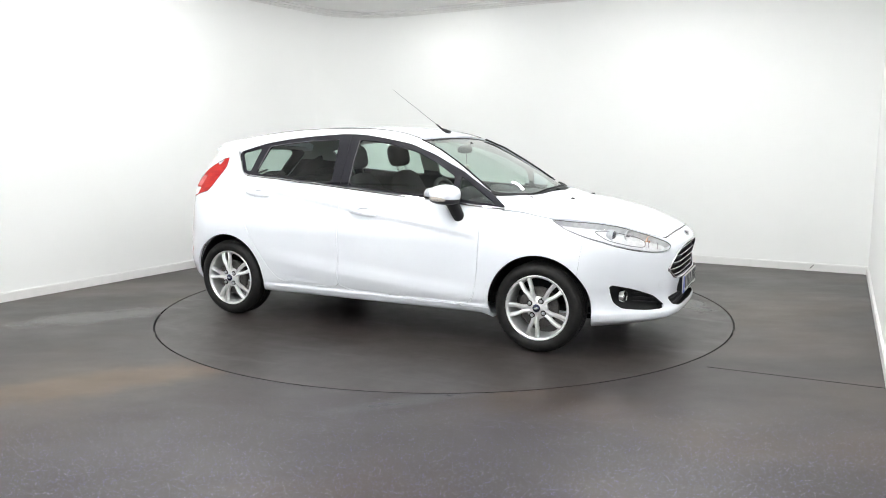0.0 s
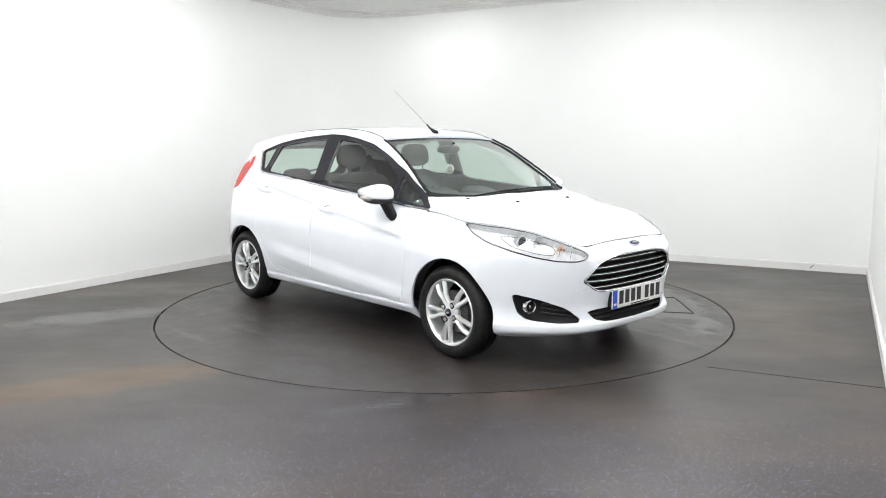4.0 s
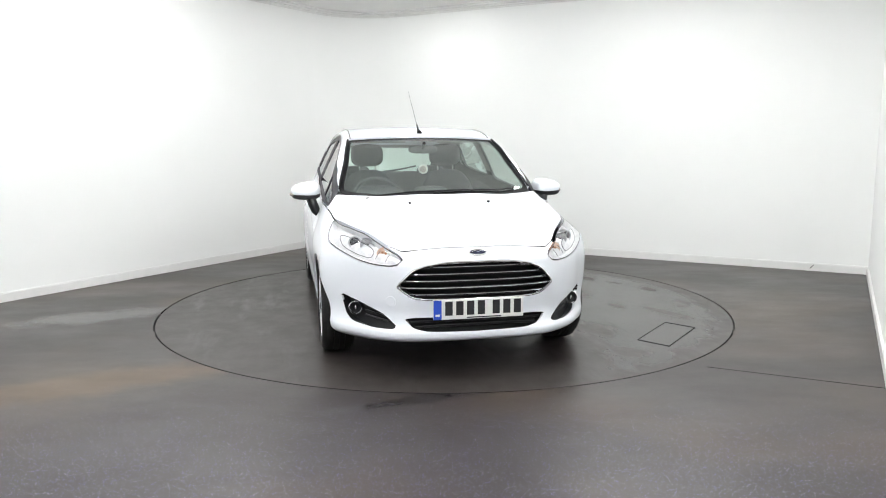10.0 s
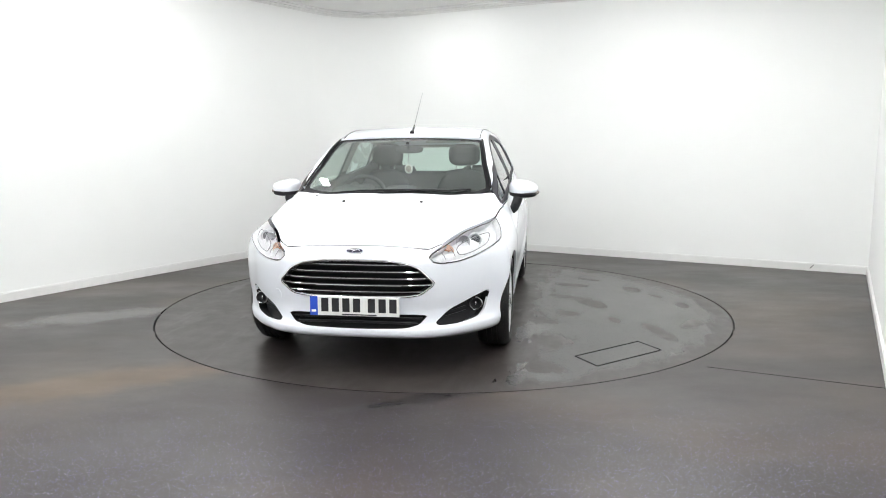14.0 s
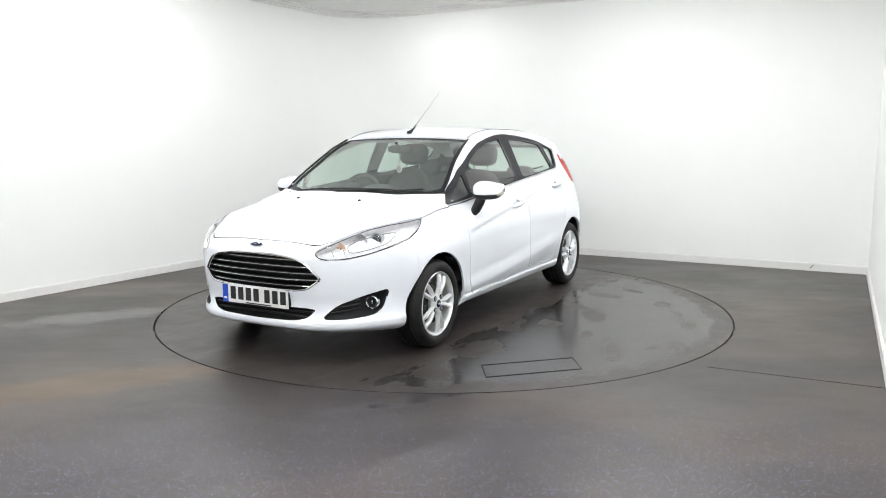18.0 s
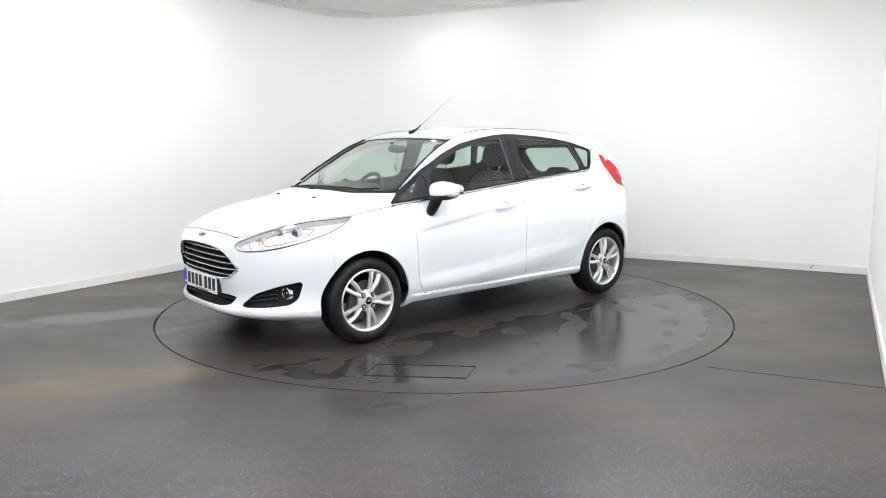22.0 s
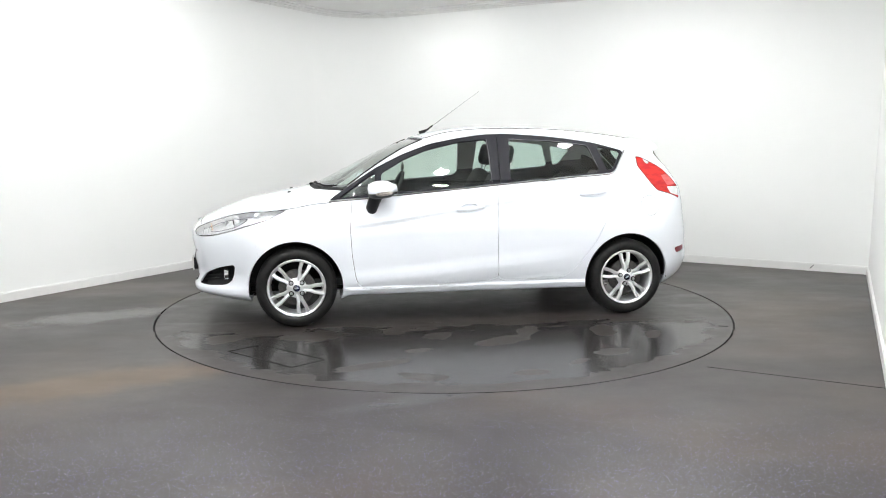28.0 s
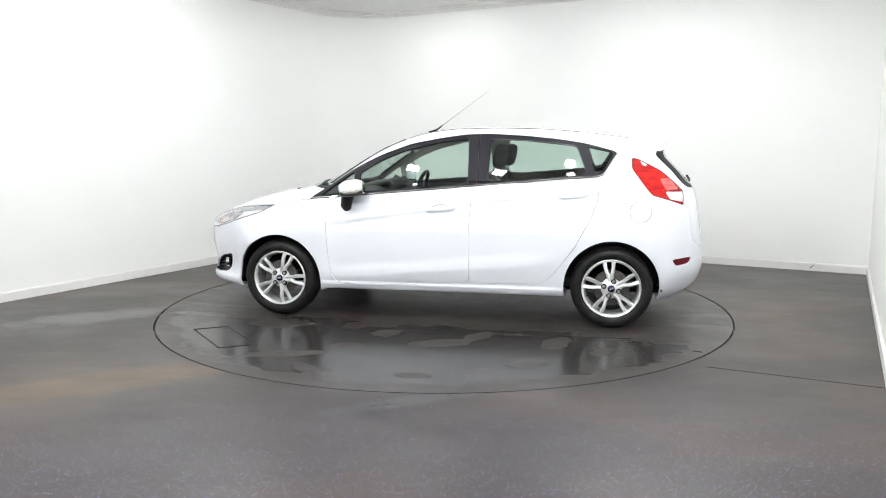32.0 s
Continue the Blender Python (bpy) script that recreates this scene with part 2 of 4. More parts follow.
def tube(path, radius, n=8, flat=1.0, closed=False, up=(0, 0, 1)):
    """A bar swept along a path; radius may vary; flat squeezes it along its second axis."""
    pts = [Vector(p) for p in path]
    rad = radius if isinstance(radius, (list, tuple)) else [radius] * len(pts)
    bm = bmesh.new()
    rings = []
    m = len(pts)
    for i, p in enumerate(pts):
        a = pts[(i - 1) % m] if closed else pts[max(i - 1, 0)]
        b = pts[(i + 1) % m] if closed else pts[min(i + 1, m - 1)]
        d = (b - a).normalized()
        s = d.cross(Vector(up))
        s = s.normalized() if s.length > 1e-5 else d.orthogonal().normalized()
        u = s.cross(d)
        rings.append([bm.verts.new(p + rad[i] * (math.cos(2 * math.pi * k / n) * s * flat + math.sin(2 * math.pi * k / n) * u))
                      for k in range(n)])
    for i in range(m if closed else m - 1):
        p, q = rings[i], rings[(i + 1) % m]
        for k in range(n):
            bm.faces.new((p[k], p[(k + 1) % n], q[(k + 1) % n], q[k]))
    if not closed:
        bm.faces.new(rings[0][::-1])
        bm.faces.new(rings[-1])
    bmesh.ops.recalc_face_normals(bm, faces=bm.faces)
    return bm


def joined(*bms):
    out = bmesh.new()
    for b in bms:
        me = bpy.data.meshes.new("tmp")
        b.to_mesh(me)
        b.free()
        out.from_mesh(me)
        bpy.data.meshes.remove(me)
    return out


# ---- the studio: a room turned by 31 degrees, with a rounded corner ----
U, V = (0.857, -0.515), (0.515, 0.857)
HIGH = 2.94


def room(u, v, z=0.0):
    return Vector((U[0] * u + V[0] * v, U[1] * u + V[1] * v, z))


def arc_uv(cu, cv, r, a0, a1, n):
    return [(cu + r * math.cos(radians(a0 + (a1 - a0) * i / n)), cv + r * math.sin(radians(a0 + (a1 - a0) * i / n))) for i in range(n + 1)]


def strip(path, z0, z1, depth):
    """A wall along a path in plan, grown to its outer side by depth (inner side on the path)."""
    bm = bmesh.new()
    cols = []
    for i, (u, v) in enumerate(path):
        a = Vector(path[max(i - 1, 0)])
        b = Vector(path[min(i + 1, len(path) - 1)])
        d = (b - a).normalized()
        out = Vector((-d.y, d.x))
        o = Vector((u, v)) + out * depth
        cols.append([bm.verts.new(room(u, v, z0)), bm.verts.new(room(o.x, o.y, z0)), bm.verts.new(room(o.x, o.y, z1)), bm.verts.new(room(u, v, z1))])
    for p, q in zip(cols, cols[1:]):
        for k in range(4):
            bm.faces.new((p[k], p[(k + 1) % 4], q[(k + 1) % 4], q[k]))
    bm.faces.new(cols[0])
    bm.faces.new(cols[-1][::-1])
    bmesh.ops.recalc_face_normals(bm, faces=bm.faces)
    return bm


def structure(name, bm, material, label, smooth=False, category=""):
    ob = part(name, bm, material, None, label, smooth)
    return tagged(ob, kind="structure", category=category)


LEFT, BACK, LEAN, ROUND = -3.215, 3.128, 0.051, 0.75


def back_at(u):
    return (u, BACK + LEAN * u)


TILT = math.degrees(math.atan(LEAN))
MID = (LEFT + ROUND, BACK + LEAN * (LEFT + ROUND) - ROUND * math.hypot(1, LEAN))
corner_path = arc_uv(*MID, ROUND, 180, 90 + TILT, 18)
left_path = [(LEFT, -7.5), corner_path[0]]
back_path = [corner_path[-1], back_at(2.915)]
right_path = [back_at(2.915), (3.225, -1.3)]
jog_path = [(3.225, -1.3), (5.6, -1.3)]
side_path = [(5.6, -1.3), (5.6, -7.5)]
rear_path = [(5.6, -7.5), (LEFT, -7.5)]
for nm, path in (("wall_left", left_path), ("wall_corner", corner_path), ("wall_back", back_path), ("wall_right", right_path),
                 ("wall_return", jog_path), ("wall_side", side_path), ("wall_rear", rear_path)):
    structure(nm, strip(path, 0.0, HIGH, 0.12), WALL, "smooth white painted studio wall", nm == "wall_corner", "wall")
for path in (left_path, corner_path, back_path, right_path):
    inner = joined(strip(path, 0.0, 0.070, -0.016), strip(path, 0.069, 0.078, -0.010))
    structure("baseboard", inner, SKIRT, "white painted skirting board along the wall", False, "skirting")
for path in (left_path, corner_path, back_path, right_path):
    bm = joined(strip(path, HIGH - 0.070, HIGH, -0.012), strip(path, HIGH - 0.060, HIGH, -0.030), strip(path, HIGH - 0.042, HIGH, -0.055), strip(path, HIGH - 0.020, HIGH, -0.085))
    structure("trim", bm, SKIRT, "white coving between wall and ceiling", False, "coving")

outline = left_path + corner_path[1:-1] + back_path + [(3.225, -1.3), (5.6, -1.3), (5.6, -7.5)]
bm = bmesh.new()
low = [bm.verts.new(room(u, v, HIGH)) for u, v in outline]
bm.faces.new(low)
bmesh.ops.triangulate(bm, faces=bm.faces)
ext = bmesh.ops.extrude_face_region(bm, geom=bm.faces[:])
bmesh.ops.translate(bm, vec=(0, 0, 0.1), verts=[v for v in ext["geom"] if isinstance(v, bmesh.types.BMVert)])
bmesh.ops.recalc_face_normals(bm, faces=bm.faces)
structure("ceiling", bm, CEILING, "plain white painted ceiling", False, "ceiling")

# floor with the round well of the turntable
DISC = 2.222
WELL = 2.2355
bm = bmesh.new()
inner, outer, deep = [], [], []
N = 192
for i in range(N):
    a = 2 * math.pi * i / N
    d = Vector((math.cos(a), math.sin(a), 0))
    inner.append(bm.verts.new(d * WELL))
    deep.append(bm.verts.new(d * WELL + Vector((0, 0, -0.06))))
    outer.append(bm.verts.new(d * 11.0))
for i in range(N):
    j = (i + 1) % N
    bm.faces.new((inner[i], outer[i], outer[j], inner[j]))
    bm.faces.new((deep[i], inner[i], inner[j], deep[j]))
bm.faces.new(deep)
bmesh.ops.recalc_face_normals(bm, faces=bm.faces)
floor = structure("floor", bm, FLOOR, "dark grey speckled vinyl floor with brown scuffs", False, "floor")


def floor_line(a, b, width, material, parent, name="seam"):
    a, b = Vector((*a, 0.0)), Vector((*b, 0.0))
    d = b - a
    ang = math.degrees(math.atan2(d.y, d.x))
    mid = (a + b) / 2
    return part(name, block((d.length, width, 0.004), (mid.x, mid.y, 0.0), 0.001, (0, 0, ang), 1), material, parent, "", False)


part("skirting_joint", block((0.006, 0.02, 0.050), (0, 0, 0), 0.001, (0, 40, 0)), GAP, floor, "dark joint in the skirting", False,
     Matrix.Translation(room(2.415, back_at(2.415)[1] - 0.018, 0.045)) @ Matrix.Rotation(radians(-31), 4, "Z"))
floor_line((1.56, -1.765), (2.75, -2.33), 0.004, GAP, floor)

# ---- the turntable ----
def lathe_ring(r, z0, z1, n=192):
    bm = bmesh.new()
    cols = []
    for i in range(n):
        a = 2 * math.pi * i / n
        cols.append([bm.verts.new((q * math.cos(a), q * math.sin(a), z)) for q, z in ((r, z0), (r, z1), (r - 0.001, z1), (r - 0.001, z0))])
    for p, q in zip(cols, cols[1:] + cols[:1]):
        for k in range(4):
            bm.faces.new((p[k], p[(k + 1) % 4], q[(k + 1) % 4], q[k]))
    bmesh.ops.recalc_face_normals(bm, faces=bm.faces)
    return bm


table = new("turntable")
tagged(table, "round floor turntable with damp dark vinyl top flush with the floor", "turntable")
bm = lathe([(0.0, -0.0012), (DISC - 0.004, -0.0012), (DISC - 0.0006, -0.0012), (DISC, -0.0016), (DISC, -0.05), (0.0, -0.05)], 192)
bmesh.ops.transform(bm, matrix=Matrix.Rotation(radians(90), 4, "X"), verts=bm.verts)
part("disc", bm, TABLE, table, "damp dark grey vinyl disc")
# dark ring on the disc's edge, put in as the gap's shade
part("rim_gap_shade", lathe_ring(DISC + 0.0016, -0.0014, -0.05), GAP, table, "dark ring for the shade in the gap round the disc", False)
corners = [(0.985, 1.453), (1.180, 1.580), (1.590, 1.157), (1.395, 1.030)]
for a, b, wide in zip(corners, corners[1:] + corners[:1], (0.001, 0.0055, 0.0055, 0.001)):
    floor_line(a, b, wide, GAP, table, "hatch_seam")
floor_line((-1.885, 1.111), (-1.825, 1.090), 0.010, GAP, table, "notch")

# ---- ceiling panels: an open ring of small square ones round the turntable, more behind the camera as added fill ----
light = new("ceiling_light")
tagged(light, "small square white recessed ceiling light panel, some of the set added as fill", "ceiling light", "studio ceiling lights")
part("frame", joined(block((0.17, 0.02, 0.03), (0, 0.075, 0)), block((0.17, 0.02, 0.03), (0, -0.075, 0)),
                     block((0.02, 0.13, 0.03), (0.075, 0, 0)), block((0.02, 0.13, 0.03), (-0.075, 0, 0))), SKIRT, light, "", False)
part("diffuser", block((0.13, 0.13, 0.032), (0, 0, -0.011), 0.0), PANEL, light, "", False)
turn = Matrix.Rotation(radians(-31), 4, "Z")
RING = 2.18
spots = [(RING * math.cos(radians(a)), RING * math.sin(radians(a))) for a in (40, 17, -4, -23, -42, -64, -90, -115, -150)]
# three added fill panels that even out the back and left walls
spots += [(-1.65, 2.0), (0.8, 1.85), (-2.15, -0.3)]
# added rows of unseen fill panels, to brighten the car's near side
spots += [(u, v) for v in (-3.4, -4.6, -5.8) for u in (-1.0, 0.4, 1.8, 3.2, 4.6)]
light.matrix_basis = Matrix.Translation(room(*spots[0], HIGH - 0.017)) @ turn
for u, v in spots[1:]:
    copy_thing(light, Matrix.Translation(room(u, v, HIGH - 0.017)) @ turn)

# ---- the car's outer surface: F < 0 inside; x forward, y to its left, z up ----
def curve(*pts):
    """A smooth function of one variable through a few control pairs."""
    px = np.array([a for a, b in pts], float)
    py = np.array([b for a, b in pts], float)
    h = np.diff(px)
    s = np.diff(py) / h
    m = np.empty_like(py)
    m[0], m[-1] = s[0], s[-1]
    m[1:-1] = (s[:-1] * h[1:] + s[1:] * h[:-1]) / (h[1:] + h[:-1])
    flat = s[:-1] * s[1:] <= 0
    m[1:-1][flat] *= 0.3

    def at(v):
        v = np.clip(v, px[0], px[-1])
        i = np.clip(np.searchsorted(px, v) - 1, 0, len(h) - 1)
        u = (v - px[i]) / h[i]
        return ((1 + 2 * u) * (1 - u) ** 2 * py[i] + u * (1 - u) ** 2 * h[i] * m[i]
                + u * u * (3 - 2 * u) * py[i + 1] + u * u * (u - 1) * h[i] * m[i + 1])
    return at


low_flank = curve((0.12, 0.775), (0.20, 0.800), (0.30, 0.838), (0.45, 0.856), (0.62, 0.862), (0.76, 0.858), (0.86, 0.838),
                  (0.94, 0.800), (1.02, 0.750), (1.20, 0.62))
spine = curve((-2.1, 1.235), (-1.62, 1.312), (-1.39, 1.352), (-1.12, 1.392), (-0.71, 1.430), (-0.35, 1.439), (0.02, 1.421),
              (0.21, 1.388), (0.30, 1.362), (0.476, 1.304), (0.95, 1.080), (1.14, 0.985), (1.23, 0.958), (1.42, 0.924),
              (1.65, 0.868), (1.86, 0.790), (1.98, 0.735), (2.10, 0.66))
bow = curve((-2.0, 0.0), (-0.2, 0.06), (0.27, 0.16), (0.70, 0.40), (1.0, 0.50), (1.16, 0.25), (1.35, 0.08), (2.1, 0.05))
crown = curve((-2.0, 0.07), (0.0, 0.06), (0.4, 0.03), (1.0, 0.02), (1.25, 0.12), (1.6, 0.15), (2.1, 0.16))
nose = curve((0.12, 1.84), (0.19, 1.93), (0.225, 2.02), (0.26, 2.035), (0.30, 2.015), (0.37, 2.005), (0.45, 2.02), (0.55, 2.03),
             (0.64, 2.032), (0.71, 2.018), (0.80, 1.96), (0.95, 1.85))
tail = curve((0.12, -1.62), (0.20, -1.76), (0.27, -1.86), (0.36, -1.912), (0.55, -1.914), (0.73, -1.892), (0.86, -1.872),
             (0.96, -1.845), (1.10, -1.745), (1.23, -1.63), (1.30, -1.605), (1.40, -1.59))
taper = curve((-2.0, 0.10), (-1.5, 0.03), (-1.0, 0.004), (-0.6, 0.0), (0.8, 0.0), (1.25, 0.006), (1.6, 0.020), (2.0, 0.06))
sweep = curve((0.0, 0.0), (0.15, 0.002), (0.30, 0.013), (0.46, 0.06), (0.60, 0.17), (0.67, 0.25), (0.73, 0.335), (0.82, 0.46), (1.0, 0.72))
soft_edge = curve((0.2, 0.10), (0.7, 0.12), (0.95, 0.10), (1.05, 0.04), (1.5, 0.04))


def smax(a, b, k):
    return np.maximum(a, b) + np.maximum(k - np.abs(a - b), 0) ** 2 / (4 * k)


def step(v, a, b):
    u = np.clip((v - a) / (b - a), 0, 1)
    return u * u * (3 - 2 * u)


def body(p):
    x, y, z = p[..., 0], np.abs(p[..., 1]), p[..., 2]
    glazing = 0.755 - 0.43 * (z - 1.0) - 0.15 * (z - 1.0) ** 2 - 0.010 * (x + 0.2) ** 2
    w = -smax(-np.where(z < 1.03, low_flank(z), 9.0), -glazing, 0.02) - taper(x)
    # the crease that climbs along the doors, and the scoop low on the doors
    line = 0.715 + (0.96 - x) * 0.142
    mid = step(x, -1.25, -0.7) * (1 - step(x, 0.74, 0.90))
    w = w + 0.013 * mid * step(z, line - 0.040, line) * (1 - step(z, line, line + 0.13)) - 0.003 * mid
    low = 0.383 - 0.093 * x
    run = step(x, -0.98, -0.55) * (1 - step(x, 0.78, 0.98))
    w = w + 0.013 * run * (1 - np.sqrt(((z - low) / 0.10) ** 2 + 0.018)) * step(z, low - 0.10, low - 0.09) * (1 - step(z, low + 0.04, low + 0.13)) - 0.004 * run
    # the ledge of the sill under the doors
    w = w + 0.013 * step(x, -0.95, -0.88) * (1 - step(x, 0.86, 0.93)) * (1 - step(z, 0.264, 0.284))
    top = z - spine(x + bow(x) * y * y) + crown(x) * y * y
    front = x - nose(z) + sweep(y)
    rear = tail(z) + 0.8 * y ** 4 - x
    f = smax(y - w, top, soft_edge(z))
    f = smax(f, front, 0.05)
    f = smax(f, rear, 0.06)
    return smax(f, 0.185 + 0.02 * step(-x, 1.4, 1.9) + 0.030 * step(x, -1.02, -0.90) * (1 - step(x, 0.85, 0.95)) - z, 0.03)


def slope(p, e=0.002):
    g = np.stack([body(p + np.eye(3)[i] * e) - body(p - np.eye(3)[i] * e) for i in range(3)], -1) / (2 * e)
    return g / np.maximum(np.linalg.norm(g, axis=-1, keepdims=True), 1e-9), np.linalg.norm(g, axis=-1)


def settle(p, n=4):
    """Points drawn onto the surface."""
    for _ in range(n):
        g, k = slope(p)
        p = p - g * np.clip(body(p) / np.maximum(k, 0.3), -0.02, 0.02)[..., None]
    return p


# ---- the shell as a mesh, and its cuts ----
def net(h=0.016):
    """A quad net drawn over the surface on a regular grid, then settled onto it."""
    gx = np.arange(-2.02, 2.13, h)
    gy = (np.arange(0, 122) - 60.5) * h
    gz = np.arange(0.14, 1.50, h)
    val = np.empty((len(gx), len(gy), len(gz)))
    for i, x in enumerate(gx):
        yy, zz = np.meshgrid(gy, gz, indexing="ij")
        val[i] = body(np.stack([np.full_like(yy, x), yy, zz], -1))
    s = val < 0
    nx, ny, nz = (n - 1 for n in s.shape)
    corner = [(a, b, c) for a in (0, 1) for b in (0, 1) for c in (0, 1)]
    cells = [s[a:a + nx, b:b + ny, c:c + nz] for a, b, c in corner]
    vals = [val[a:a + nx, b:b + ny, c:c + nz] for a, b, c in corner]
    count = sum(c.astype(int) for c in cells)
    live = (count > 0) & (count < 8)
    idx = np.full(live.shape, -1)
    idx[live] = np.arange(live.sum())
    total, hits = np.zeros((live.sum(), 3)), np.zeros(live.sum())
    for p in range(8):
        for q in range(p + 1, 8):
            cp, cq = np.array(corner[p]), np.array(corner[q])
            if abs(cp - cq).sum() != 1:
                continue
            a, b = vals[p][live], vals[q][live]
            cross = (a < 0) != (b < 0)
            u = np.where(cross, a / np.where(a == b, 1, a - b), 0)
            total += (cp + u[:, None] * (cq - cp)) * cross[:, None]
            hits += cross
    base = np.argwhere(live)
    verts = np.array([gx[0], gy[0], gz[0]]) + h * (base + total / hits[:, None])
    quads = []
    for ax in range(3):
        b, c = (ax + 1) % 3, (ax + 2) % 3
        lo = [slice(None)] * 3
        hi = [slice(None)] * 3
        lo[ax], hi[ax] = slice(0, -1), slice(1, None)
        chg = s[tuple(lo)] != s[tuple(hi)]
        for sense in (True, False):
            e = np.argwhere(chg & (s[tuple(lo)] == sense))
            e = e[(e[:, b] > 0) & (e[:, c] > 0) & (e[:, b] < s.shape[b] - 1) & (e[:, c] < s.shape[c] - 1)]
            q = []
            for db, dc in ((0, 0), (-1, 0), (-1, -1), (0, -1)):
                k = e.copy()
                k[:, b] += db
                k[:, c] += dc
                q.append(idx[k[:, 0], k[:, 1], k[:, 2]])
            q = np.stack(q, 1)
            quads.append(q if sense else q[:, ::-1])
    quads = np.concatenate(quads)
    verts = settle(verts, 5)
    return verts, np.concatenate([quads[:, [0, 1, 2]], quads[:, [0, 2, 3]]])


def split(mesh, d):
    """The part of a triangle mesh where d < 0, and the rest."""
    v, t = mesh
    if len(t) == 0:
        return mesh, mesh
    d = np.where(np.abs(d) < 1e-6, 1e-6, d)
    neg = d < 0
    n = neg[t].sum(1)
    ins, out = [t[n == 3]], [t[n == 0]]
    mixed = t[(n == 1) | (n == 2)]
    if len(mixed):
        one = neg[mixed].sum(1) == 1
        odd = np.where(one[:, None], neg[mixed], ~neg[mixed])
        k = odd.argmax(1)
        r = np.arange(len(mixed))
        a, b, c = mixed[r, k], mixed[r, (k + 1) % 3], mixed[r, (k + 2) % 3]
        e = np.concatenate([np.stack([a, b], 1), np.stack([a, c], 1)])
        e.sort(1)
        ue, inv = np.unique(e, axis=0, return_inverse=True)
        inv = inv.ravel()
        w = d[ue[:, 0]] / (d[ue[:, 0]] - d[ue[:, 1]])
        fresh = v[ue[:, 0]] + w[:, None] * (v[ue[:, 1]] - v[ue[:, 0]])
        ab, ac = len(v) + inv[:len(a)], len(v) + inv[len(a):]
        v = np.concatenate([v, fresh])
        tip = np.stack([a, ab, ac], 1)
        rest = np.concatenate([np.stack([ab, b, c], 1), np.stack([ab, c, ac], 1)])
        both = np.concatenate([one, one])
        ins += [tip[one], rest[~both]]
        out += [tip[~one], rest[both]]
    return tidy(v, np.concatenate(ins)), tidy(v, np.concatenate(out))


def tidy(v, t):
    used, inv = np.unique(t, return_inverse=True)
    return v[used], inv.reshape(-1, 3)


def rounded(pts, cut=0.16, times=2):
    p = [np.array(q, float) for q in pts]
    for _ in range(times):
        nxt = []
        for a, b in zip(p, p[1:] + p[:1]):
            nxt += [a + (b - a) * cut, b - (b - a) * cut]
        p = nxt
    return np.array(p)


def inside(pts, q):
    """Signed distance from points q of a plane to a closed outline, negative inside."""
    away = np.max(np.maximum(pts.min(0) - q, q - pts.max(0)), axis=1)
    near = away < 0.06
    out = away.copy()
    q = q[near]
    best = np.full(len(q), 9.0)
    odd = np.zeros(len(q), bool)
    for a, b in zip(pts, np.roll(pts, -1, 0)):
        ab = b - a
        u = np.clip(((q - a) @ ab) / max(ab @ ab, 1e-12), 0, 1)
        best = np.minimum(best, np.hypot(*(q - a - u[:, None] * ab).T))
        if a[1] != b[1]:
            odd ^= ((a[1] > q[:, 1]) != (b[1] > q[:, 1])) & (q[:, 0] < a[0] + (q[:, 1] - a[1]) * ab[0] / ab[1])
    out[near] = np.where(odd, -best, best)
    return out


def outline_field(pts, view, cut=0.16, grow=0.0, times=2):
    """A field from an outline in one view: 'side' (x, z), 'top' (x, |y|), 'front' (|y|, z), 'nose' (x - |y|, z) or 'tail' (-x - |y| / 2, z)."""
    poly = rounded(pts, cut, times)

    def field(v):
        x, y, z = v[:, 0], np.abs(v[:, 1]), v[:, 2]
        q = {"side": (x, z), "top": (x, y), "front": (y, z), "nose": (x - y, z), "tail": (-x - y / 2, z)}[view]
        return inside(poly, np.stack(q, 1)) - grow
    return field


def where(field, *limits):
    return lambda v: np.max([field(v)] + [k(v) for k in limits], axis=0)


def left_of(v):
    return 0.28 - v[:, 1]


def right_of(v):
    return 0.28 + v[:, 1]


def ahead(x):
    return lambda v: x - v[:, 0]


def behind(x):
    return lambda v: v[:, 0] - x


def above(z):
    return lambda v: z - v[:, 2]


def cut(mesh, field, gap=0.0025):
    """The panel inside a field, and what is left of the mesh, with a shut line between them."""
    panel, rest = split(mesh, field(mesh[0]) + gap)
    _, rest = split(rest, field(rest[0]) - gap) if gap else (None, rest)
    return panel, rest


def rim_edges(t):
    e = np.concatenate([t[:, [0, 1]], t[:, [1, 2]], t[:, [2, 0]]])
    key = np.sort(e, 1)
    _, first, n = np.unique(key, axis=0, return_index=True, return_counts=True)
    return e[first[n == 1]]


def skin(name, mesh, material, parent, label="", lip=0.014, sink=0.0):
    """A panel of the shell as an object, with its edge turned inwards by lip."""
    v, t = mesh
    v = settle(v, 2)
    nrm, _ = slope(v)
    v = v - nrm * sink
    vs, ns, fs = [v], [nrm], [t]
    faces = [tuple(f) for f in t]
    if lip:
        e = rim_edges(t)
        a, b = e[:, 0], e[:, 1]
        along = v[b] - v[a]
        side = np.cross(along, nrm[a])
        side /= np.maximum(np.linalg.norm(side, axis=1, keepdims=True), 1e-9)
        base = len(v)
        m = len(e)
        quad = np.concatenate([v[a], v[b], v[b] - nrm[b] * lip, v[a] - nrm[a] * lip])
        vs.append(quad)
        ns.append(np.concatenate([side] * 4))
        i = np.arange(m) + base
        faces += [tuple(f) for f in np.stack([i + m, i, i + 3 * m, i + 2 * m], 1)]
    me = mesh_of(name, np.concatenate(vs), faces, material, np.concatenate(ns))
    return piece(name, me, parent, label)


